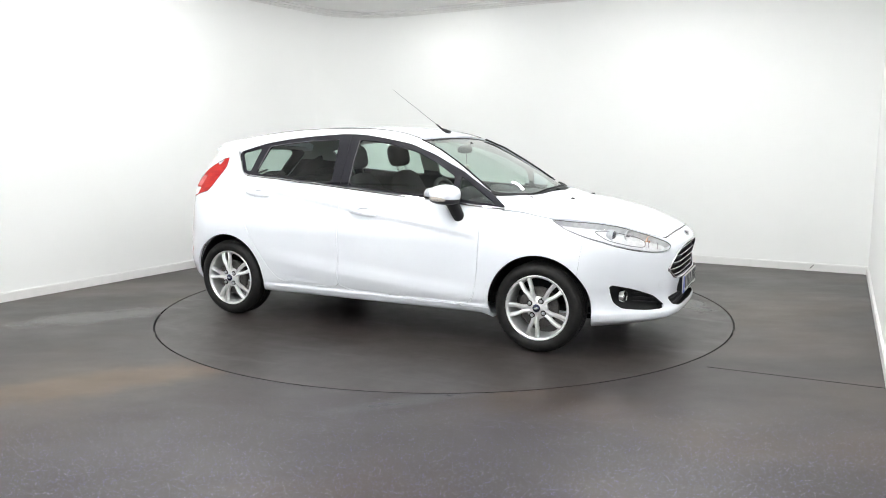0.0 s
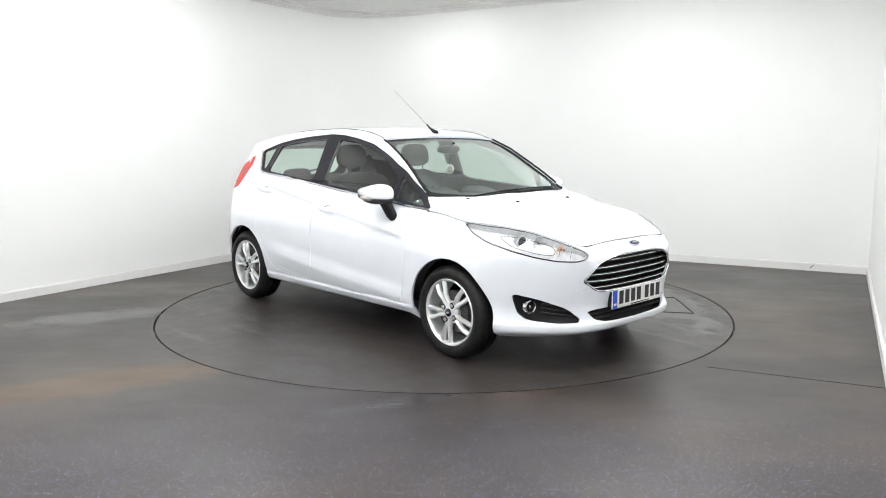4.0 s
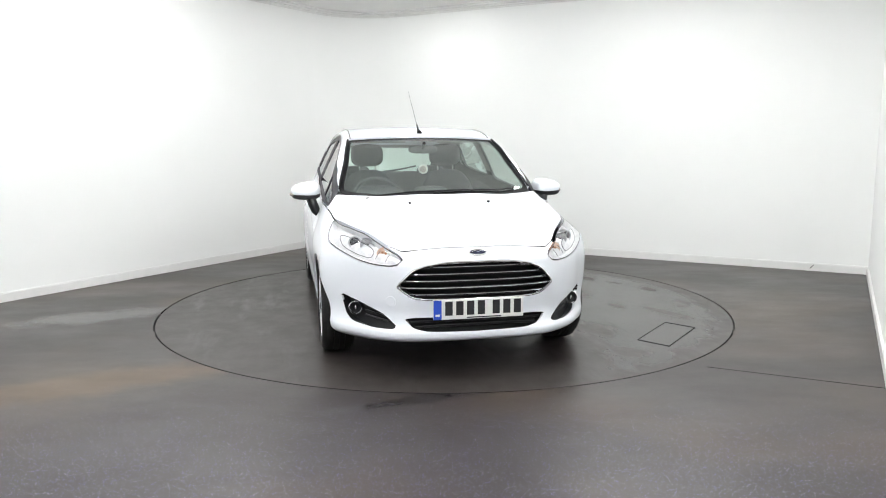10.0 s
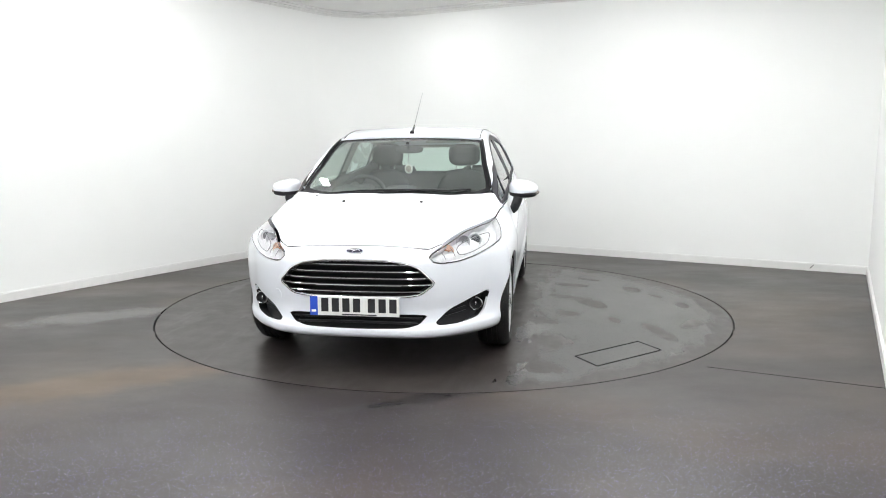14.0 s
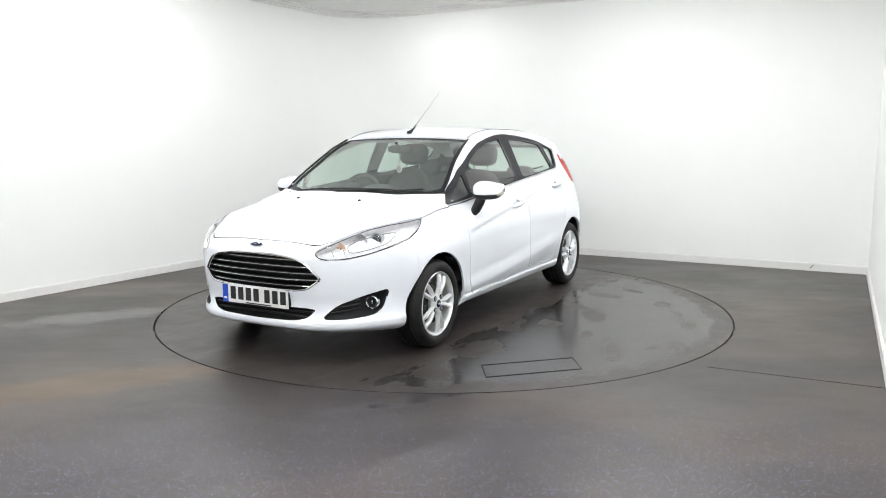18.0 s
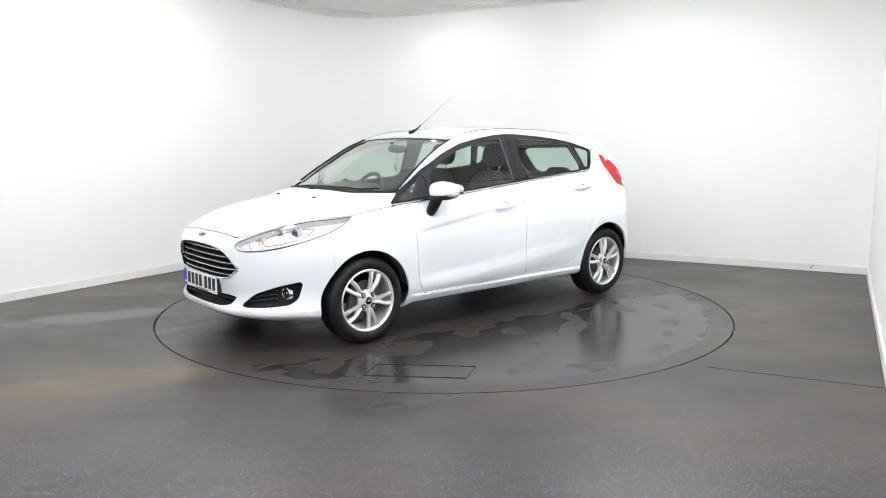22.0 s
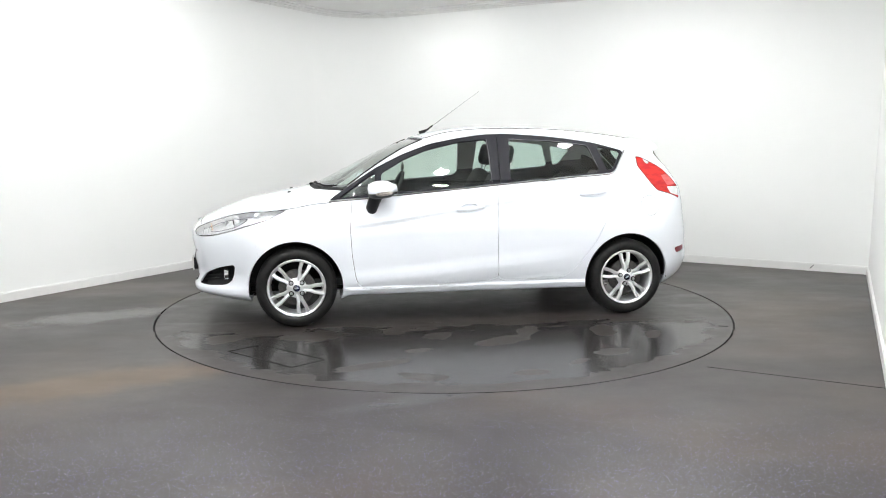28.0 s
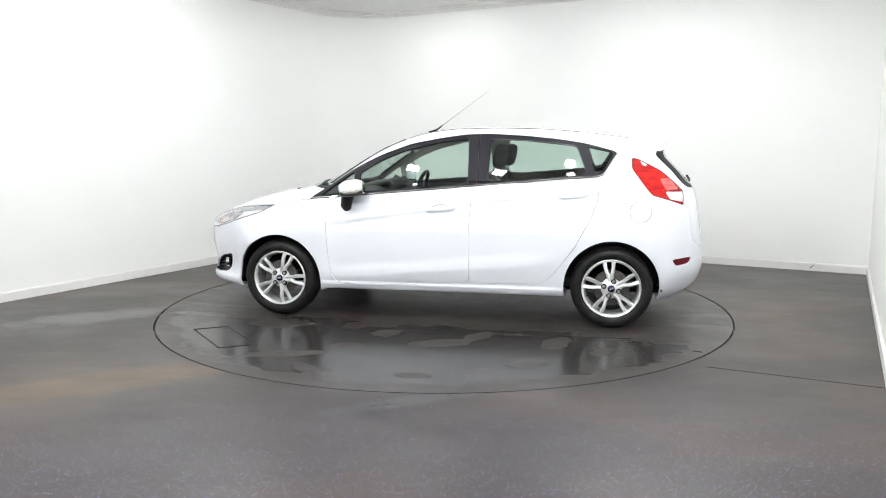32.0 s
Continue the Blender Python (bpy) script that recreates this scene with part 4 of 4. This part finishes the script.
    skin("rear_reflector", lamps["reflector", nm], DARK_RED, rear_bump, "dark red bumper reflector", lip=0.008, sink=0.004)

# grille: dark recess, chrome surround, five chrome-edged bars
tray("grille_recess", grille, 0.07, RUBBER, front_bump, "black grille recess")
gp = rounded([q for q in GRILLE if q[0] > 0] + [(-q[0], q[1]) for q in reversed(GRILLE) if q[0] > 0], 0.14, 2)
pts = laid([(2.0, y, z) for y, z in gp])
part("grille_surround", tube([p + np.array([0.0015, 0, 0]) for p in pts], 0.0062, 8, closed=True, up=(1, 0, 0)), CHROME, front_bump, "chrome grille surround")
for k in range(5):
    z = 0.640 - k * 0.038
    half = float(np.interp(z, [0.455, 0.468, 0.528, 0.622, 0.645, 0.66], [0.30, 0.37, 0.462, 0.358, 0.30, 0.2]))
    ys = np.linspace(-half, half, 25)
    pts = [p - np.array([0.018, 0, 0]) for p in laid([(2.0, y, z) for y in ys])]
    bar = part("grille_bar", tube([p - np.array([0.012, 0, 0.008]) for p in pts], 0.0075, 8, 2.4), RUBBER, front_bump, "black grille bar")
    part("bar_edge", tube([p + np.array([0.005, 0, -0.004]) for p in pts], 0.0028, 6), CHROME, bar, "chrome bar edge")
tray("lower_grille", low_grille, 0.06, RUBBER, front_bump, "black lower air intake")
for k in range(2):
    z = 0.328 - k * 0.03
    half = 0.385 - k * 0.03
    pts = [p - np.array([0.02, 0, 0]) for p in laid([(2.0, y, z) for y in np.linspace(-half, half, 21)])]
    part("intake_bar", tube(pts, 0.007, 8), BLACK_PLASTIC, front_bump, "")
c, g = reach(y=-0.483, z=0.445, out=0.0005)
part("towing_cover", lathe([(0.0, 0.0006), (0.030, 0.0006), (0.0315, -0.001)], 28), PAINT, front_bump, "round towing eye cover",
     m=Matrix.Translation(c) @ g.to_track_quat("Y", "Z").to_matrix().to_4x4())
part("undertray", block((0.34, 1.0, 0.03), (1.62, 0, 0.192), 0.01), BLACK_PLASTIC, car, "black plastic undertray")

# badge and number plate
c, g = reach(y=0.0, z=0.710, out=0.004)
mm = Matrix.Translation(c) @ g.to_track_quat("Y", "Z").to_matrix().to_4x4()
badge = part("badge", pad((0.112, 0.014, 0.045), (0, 0, 0), 2.0, n=16), CHROME, car, "oval chrome badge rim", m=mm)
part("badge_field", pad((0.098, 0.016, 0.034), (0, 0.0015, 0), 2.0, n=16), BADGE_BLUE, badge, "dark blue oval")
part("badge_mark", tube([(-0.034, 0.0095, -0.002), (-0.02, 0.0105, 0.006), (0.0, 0.011, -0.003), (0.018, 0.0105, 0.004), (0.034, 0.0095, -0.001)], 0.0022, 6), CHROME, badge, "plain bright bar")
PX = 2.036
plate = part("number_plate", block((0.008, 0.52, 0.111), (PX, 0, 0.4015), 0.003), PLATE, car, "white front number plate with blue band", False)
part("plate_band", block((0.002, 0.045, 0.109), (PX + 0.0045, -0.2365, 0.4015), 0.0), PLATE_BLUE, plate, "blue band", False)
part("band_mark", block((0.001, 0.026, 0.012), (PX + 0.006, -0.2365, 0.372), 0.0), PLATE, plate, "small white bar", False)
for y in (-0.172, -0.110, -0.048, 0.014, 0.100, 0.162, 0.224):
    part("plate_bar", block((0.0015, 0.042, 0.079), (PX + 0.0045, y, 0.408), 0.0), INK, plate, "dark bar", False)
part("plate_bar", block((0.0015, 0.20, 0.006), (PX + 0.0045, 0.03, 0.354), 0.0), INK, plate, "dark bar", False)
part("plate_mount", block((0.05, 0.50, 0.09), (PX - 0.03, 0, 0.40), 0.005), BLACK_PLASTIC, plate, "", False)

# washer jets
for s in (1, -1):
    c, g = reach(x=1.293, y=s * 0.258, out=0.002)
    part("washer_jet", pad((0.028, 0.020, 0.016), c, 2.4, n=8), BLACK_PLASTIC, car, "black washer jet")

# wipers on the screen, and the aerial
for pts, nm in (((( 1.135, -0.05), (1.11, 0.20), (1.06, 0.40), (0.97, 0.54)), "wiper"), (((1.09, -0.50), (1.115, -0.34), (1.13, -0.10), (1.13, 0.12)), "wiper")):
    ps = []
    for i in range(13):
        u = i / 12 * (len(pts) - 1)
        k = min(int(u), len(pts) - 2)
        x, y = (np.array(pts[k]) * (1 - u + k) + np.array(pts[k + 1]) * (u - k))
        ps.append(reach(x=float(x) - 0.03, y=float(y), out=-0.004)[0])
    arm = part("wiper", tube(ps, 0.0065, 6), RUBBER, car, "black wiper on the windscreen")
    part("wiper_blade", tube([p + Vector((0.012, 0, -0.008)) for p in ps[1:-1]], 0.005, 6, 2.0), BLACK_PLASTIC, arm)
    part("wiper_pivot", pad((0.045, 0.045, 0.022), ps[0] + Vector((0.02, 0, -0.012)), 2.4, n=10), BLACK_PLASTIC, arm)
c, _ = reach(x=0.205, y=0.0)
aerial = part("aerial_base", tube([c + Vector((0.035, 0, -0.004)), c + Vector((0.0, 0, 0.012)), c + Vector((-0.035, 0, 0.030)), c + Vector((-0.075, 0, 0.062))],
                                  [0.019, 0.013, 0.007, 0.005], 12), RUBBER, car, "black rubber aerial base")
part("aerial_rod", tube([c + Vector((-0.06, 0, 0.05)), Vector((-0.258, 0, 1.728))], [0.0022, 0.0010], 8), CHANNEL, aerial, "thin grey roof aerial")
ps = [reach(y=y, z=z, side=-1, out=0.012)[0] for y, z in ((0.0, 1.0), (0.10, 1.01), (0.22, 1.03), (0.33, 1.055))]
part("rear_wiper", tube(ps, 0.009, 8), BLACK_PLASTIC, tailgate, "black rear wiper")

# door mirrors
INDICATOR = simple("mirror_indicator_lens", (0.46, 0.42, 0.38), 0.15, 0.3, grain=0.5, scale=90, Coat_Weight=1.0)
for s in (1, -1):
    cap = part("door_mirror", pad((0.190, 0.205, 0.112), (0.634, s * 0.886, 0.988), 2.5, (0, 6, s * 10), 22,
                                  bend=lambda q: Vector((q.x, q.y, q.z * (1.0 - 0.25 * s * q.y / 0.10)))), PAINT, car, "white door mirror cap")
    part("mirror_housing", pad((0.180, 0.198, 0.062), (0.634, s * 0.884, 0.955), 2.6, (0, 6, s * 8), 18), BLACK_PLASTIC, cap, "black lower mirror housing")
    part("mirror_lens", pad((0.012, 0.160, 0.085), (0.542, s * 0.890, 0.988), 3.2, (0, 6, s * 10), 14), MIRROR, cap, "mirror glass")
    part("indicator", pad((0.130, 0.100, 0.038), (0.622, s * 0.949, 0.963), 2.4, (0, 6, s * 12), 14), INDICATOR, cap, "clear mirror indicator")
    part("mirror_stalk", tube([(0.66, s * 0.86, 0.955), (0.685, s * 0.845, 0.90), (0.70, s * 0.825, 0.85), (0.695, s * 0.80, 0.815)], [0.045, 0.044, 0.042, 0.028], 14, 0.75, up=(1, 0, 0)),
         BLACK_PLASTIC, cap, "black mirror stalk")

# ---- wheels ----
wheel = part("wheel", lathe([(0.0, -0.02), (0.06, -0.02), (0.06, -0.035), (0.128, -0.040), (0.130, -0.062), (0.05, -0.07), (0.0, -0.07)], 48), BRAKE, car, "five twin-spoke silver alloy wheel")
RT = 0.288
tyre = part("tyre", lathe([(0.203, -0.010), (0.212, 0.002), (0.225, 0.010), (0.245, 0.013), (0.262, 0.008), (0.276, -0.006), (0.2845, -0.020), (RT, -0.036),
                           (RT, -0.052), (RT - 0.007, -0.053), (RT - 0.007, -0.060), (RT, -0.061), (RT, -0.084), (RT - 0.007, -0.085), (RT - 0.007, -0.093), (RT, -0.094),
                           (RT, -0.117), (RT - 0.007, -0.118), (RT - 0.007, -0.125), (RT, -0.126), (RT, -0.145), (0.284, -0.160), (0.262, -0.185), (0.23, -0.190), (0.203, -0.17)], 72),
            TYRE, wheel, "black low-profile tyre")
for i in range(56):
    a = 2 * math.pi * i / 56
    for y in (-0.031, -0.149):
        if i == 0:
            tread = part("tread_block", block((0.010, 0.030, 0.0165), (RT - 0.0095, y, 0), 0.0), TYRE, tyre, "", False)
            shared = {**(shared if y != -0.031 else {}), y: tread.data}
        else:
            tread = piece("tread_block", shared[y], tyre)
        tread.matrix_basis = Matrix.Rotation(-a, 4, "Y")
part("rim", lathe([(0.207, -0.008), (0.209, 0.000), (0.204, 0.004), (0.196, 0.000), (0.190, -0.010), (0.186, -0.030), (0.180, -0.09), (0.188, -0.165), (0.205, -0.175),
                   (0.209, -0.165), (0.186, -0.11)], 72), ALLOY, wheel, "polished silver rim")
part("hub", lathe([(0.0, 0.004), (0.028, 0.004), (0.034, 0.001), (0.062, -0.004), (0.072, -0.012), (0.070, -0.035), (0.0, -0.035)], 40), ALLOY, wheel, "silver hub")


def spoke(lean):
    """One arm of a forked spoke: it leaves the hub beside its twin, parts from it and runs on to the rim."""
    bm = bmesh.new()
    rows = []
    for r, off, w, y, th in ((0.030, 0.009, 0.015, -0.003, 0.026), (0.062, 0.0095, 0.0145, 0.001, 0.028), (0.088, 0.0110, 0.0140, 0.005, 0.028), (0.104, 0.0155, 0.0135, 0.007, 0.027),
                             (0.122, 0.0225, 0.0130, 0.007, 0.026), (0.148, 0.0275, 0.0130, 0.005, 0.024), (0.175, 0.0300, 0.0140, 0.000, 0.022), (0.198, 0.0320, 0.0185, -0.006, 0.018)):
        c = lean * off
        ring = [(-w, -th), (-w, -0.010), (-w * 0.62, -0.003), (lean * w * 0.25 - w * 0.22, 0.0015), (lean * w * 0.25 + w * 0.22, 0.0015), (w * 0.62, -0.003), (w, -0.010), (w, -th)]
        rows.append([bm.verts.new((r, y + dy, c + dz)) for dz, dy in ring])
    for p, q in zip(rows, rows[1:]):
        for k in range(8):
            bm.faces.new((p[k], p[(k + 1) % 8], q[(k + 1) % 8], q[k]))
    bmesh.ops.recalc_face_normals(bm, faces=bm.faces)
    return bm


for lean in (1, -1):
    first = part("spoke", spoke(lean), ALLOY, wheel, "silver forked spoke arm")
    for k in range(5):
        ob = first if k == 0 else piece("spoke", first.data, wheel, "silver forked spoke arm")
        ob.matrix_basis = Matrix.Rotation(radians(-40 - 72 * k), 4, "Y")
# flat dark discs in place of the shaded recesses round the nuts
pocket = part("nut_shade", lathe([(0.0, 0.0035), (0.0165, 0.0035), (0.0185, 0.0015), (0.0185, -0.01)], 18), RUBBER, wheel, "dark disc for the shade round a wheel nut")
for k in range(4):
    ob = pocket if k == 0 else piece("nut_shade", pocket.data, wheel, "dark disc for the shade round a wheel nut")
    ob.matrix_basis = Matrix.Rotation(radians(45 + 90 * k), 4, "Y") @ Matrix.Translation((0.054, 0, 0))
nut = part("wheel_nut", lathe([(0.0, 0.013), (0.008, 0.012), (0.0115, 0.007), (0.0125, -0.01)], 12), SATIN, wheel, "bright wheel nut")
for k in range(4):
    ob = nut if k == 0 else piece("wheel_nut", nut.data, wheel, "bright wheel nut")
    ob.matrix_basis = Matrix.Rotation(radians(45 + 90 * k), 4, "Y") @ Matrix.Translation((0.054, 0, 0))
cap = part("centre_cap", lathe([(0.0, 0.010), (0.021, 0.009), (0.025, 0.006), (0.026, 0.0)], 32), BADGE_BLUE, wheel, "dark blue centre cap")
part("cap_mark", pad((0.032, 0.003, 0.013), (0, 0.0105, 0), 2.0, n=10), SATIN, wheel, "")
part("valve", tube([(0.178, -0.004, 0.03), (0.168, 0.006, 0.028)], 0.004, 6), RUBBER, wheel, "")
HUBY = 0.828
wheel.matrix_basis = pose(1.2445, HUBY, RT, 0, 0, 0)
for x, y, rz, spin in ((-1.2445, HUBY - 0.008, 0, 28), (1.2445, -HUBY, 180, 193), (-1.2445, -HUBY + 0.008, 180, 177)):
    copy_thing(wheel, pose(x, y, RT, 0, 0, rz) @ Matrix.Rotation(radians(spin), 4, "Y"))

# wheel housings and the floor pan
for cx, cz in ARCHES:
    for s in (1, -1):
        prof = [(ARCH + 0.004, 0.0), (ARCH + 0.02, -0.02), (ARCH + 0.02, -0.34), (0.0, -0.34)]
        edge_y = min(abs(reach(x=cx + k, z=0.34, side=s)[0].y) for k in (-0.345, 0.345)) - 0.012
        part("wheel_housing", lathe(prof, 48, 188), BLACK_PLASTIC, car, "dark plastic wheel arch liner", m=Matrix.Translation((cx, s * edge_y, cz)) @ pose(0, 0, 0, 0, 0, 0 if s > 0 else 180) @ Matrix.Rotation(radians(4), 4, "Y"))
part("floor_pan", block((3.3, 0.92, 0.05), (-0.05, 0, 0.222), 0.02), BLACK_PLASTIC, car, "dark underside")

# ---- the cabin ----
inner = liner_shell
for pts, view, lims in ((SCREEN, "top", (ahead(0.2), above(0.93))),):
    _, inner = split(inner, where(outline_field(pts, view, 0.12, -0.03), *lims)(inner[0]))
for nm, s, half in sides:
    for pts in (FRONT_GLASS, REAR_GLASS, QUARTER_GLASS, FRONT_QUARTER):
        _, inner = split(inner, where(outline_field(pts, "side", 0.07), half)(inner[0]))
_, inner = split(inner, where(outline_field(REAR_SCREEN, "front", 0.16, -0.004), behind(-1.3))(inner[0]))
inner, _ = split(inner, np.max([inner[0][:, 0] - 1.10, -1.80 - inner[0][:, 0], 0.30 - inner[0][:, 2]], 0))
upper, lower = split(inner, 1.055 - 0.075 * inner[0][:, 0] - inner[0][:, 2])
for nm, mesh, mat, label in (("headliner", upper, LINER, "pale cloth headliner and pillar trim"), ("door_lining", lower, TRIM_DARK, "dark cabin side lining")):
    v, t = mesh
    v = settle(v, 2)
    nrm, _ = slope(v)
    piece(nm, mesh_of(nm, v - nrm * 0.022, t[:, ::-1], mat, -nrm), car, label)

part("cabin_floor", block((2.7, 1.36, 0.06), (-0.2, 0, 0.30), 0.02), TRIM_DARK, car, "dark cabin floor")
dash = part("dashboard", pad((0.62, 1.40, 0.36), (0.86, 0, 0.775), 4.0, (0, 4, 0), 22), TRIM_DARK, car, "dark grey dashboard")
part("binnacle", pad((0.24, 0.34, 0.11), (0.64, -0.36, 0.945), 3.0, (0, 10, 0), 14), TRIM_DARK, dash, "instrument hood")
part("centre_display", pad((0.22, 0.26, 0.08), (0.70, 0.0, 0.955), 3.0, (0, 12, 0), 14), TRIM_DARK, dash, "display hood")
part("parcel_shelf", block((0.52, 1.15, 0.03), (-1.50, 0, 0.965), 0.01, (0, -3, 0)), TRIM_DARK, car, "dark parcel shelf")

ring = [(0.0 + 0.0, 0.185 * math.cos(a), 0.185 * math.sin(a)) for a in np.linspace(0, 2 * math.pi, 36, endpoint=False)]
sw = part("steering_wheel", tube(ring, 0.0165, 10, closed=True, up=(1, 0, 0)), TRIM_DARK, car, "black steering wheel", m=pose(0.42, -0.36, 0.885, 0, -24, 0))
part("airbag_boss", pad((0.06, 0.16, 0.14), (0.03, 0, 0), 2.6, n=12), TRIM_DARK, sw)
part("column", tube([(0.03, 0, 0), (0.25, 0, 0.0)], 0.045, 12), TRIM_DARK, sw)
for a in (200, 340, 270):
    part("wheel_spoke", tube([(0.02, 0.05 * math.cos(radians(a)), 0.05 * math.sin(radians(a))), (0.0, 0.18 * math.cos(radians(a)), 0.18 * math.sin(radians(a)))], 0.018, 8, 0.5), SATIN if a != 270 else TRIM_DARK, sw)


def seat(y, x):
    st = part("seat", pad((0.52, 0.50, 0.20), (x + 0.18, y, 0.50), 3.4, (0, -8, 0), 16), CLOTH, car, "dark cloth front seat")
    part("backrest", pad((0.16, 0.50, 0.62), (x - 0.17, y, 0.785), 3.2, (0, -17, 0), 18, bend=lambda q: Vector((q.x, q.y * (1 - 0.22 * max(0, q.z / 0.31)), q.z))), CLOTH, st)
    part("headrest", pad((0.10, 0.27, 0.185), (x - 0.305, y, 1.205), 3.4, (0, -12, 0), 14), CLOTH, st, "dark cloth headrest")
    for k in (-0.065, 0.065):
        part("headrest_post", tube([(x - 0.26, y + k, 1.04), (x - 0.30, y + k, 1.17)], 0.006, 8), CHROME, st, "chrome headrest post")
    return st


seat(-0.335, -0.09)
seat(0.335, -0.09)
bench = part("rear_seat", pad((0.50, 1.26, 0.20), (-0.78, 0, 0.52), 5.0, (0, -6, 0), 18), CLOTH, car, "dark cloth rear bench")
part("backrest", pad((0.16, 1.24, 0.52), (-1.06, 0, 0.78), 5.0, (0, -18, 0), 18), CLOTH, bench)
for y in (-0.36, 0.36):
    part("headrest", pad((0.10, 0.26, 0.11), (-1.15, y, 1.035), 3.2, (0, -12, 0), 14), CLOTH, bench)
mirror = part("rear_view_mirror", pad((0.035, 0.22, 0.062), (0.375, 0, 1.262), 3.0, (0, 10, 0), 14), TRIM_DARK, car, "rear-view mirror")
part("mirror_stem", tube([(0.39, 0, 1.27), (0.43, 0, 1.31)], 0.012, 8), TRIM_DARK, mirror)
part("mirror_glass", pad((0.006, 0.205, 0.050), (0.357, 0, 1.262), 3.4, (0, 10, 0), 12), MIRROR, mirror)
pend = part("pendant", lathe([(0.0, 0.007), (0.020, 0.007), (0.033, 0.003), (0.035, 0.0), (0.033, -0.003), (0.020, -0.007), (0.0, -0.007)], 32), ORNAMENT, mirror, "round white hanging ornament",
            m=pose(0.385, 0, 1.115, 0, 0, 70))
part("pendant_picture", lathe([(0.0, 0.009), (0.022, 0.0085), (0.024, 0.006), (0.024, -0.006), (0.022, -0.0085), (0.0, -0.009)], 28), PICTURE, mirror, "brownish grey inlay", m=pose(0.385, 0, 1.115, 0, 0, 70))
part("pendant_ring", lathe([(0.033, 0.004), (0.038, 0.0), (0.033, -0.004)], 32), SATIN, mirror, "", m=pose(0.385, 0, 1.115, 0, 0, 70))
part("pendant_cord", tube([(0.385, 0, 1.15), (0.38, 0, 1.245)], 0.0018, 6), RUBBER, mirror)
for s in (1, -1):
    part("sun_visor", block((0.15, 0.36, 0.014), (0.23, s * 0.30, 1.335), 0.006, (0, 14, 0)), LINER, car, "pale sun visor")

# ---- what turns ----
START, RATE = -26.02, -5.1545
OFFSET = Vector((-0.0789, -0.2235, 0.0))


def motions():
    rows_table, rows_car = [], []
    for k in range(65):
        t = k * 0.5
        turn = Matrix.Rotation(radians(START + RATE * t), 4, "Z")
        rows_table.append((t, turn))
        rows_car.append((t, turn @ Matrix.Translation(OFFSET)))
    walk(table, rows_table)
    walk(car, rows_car)


motions()
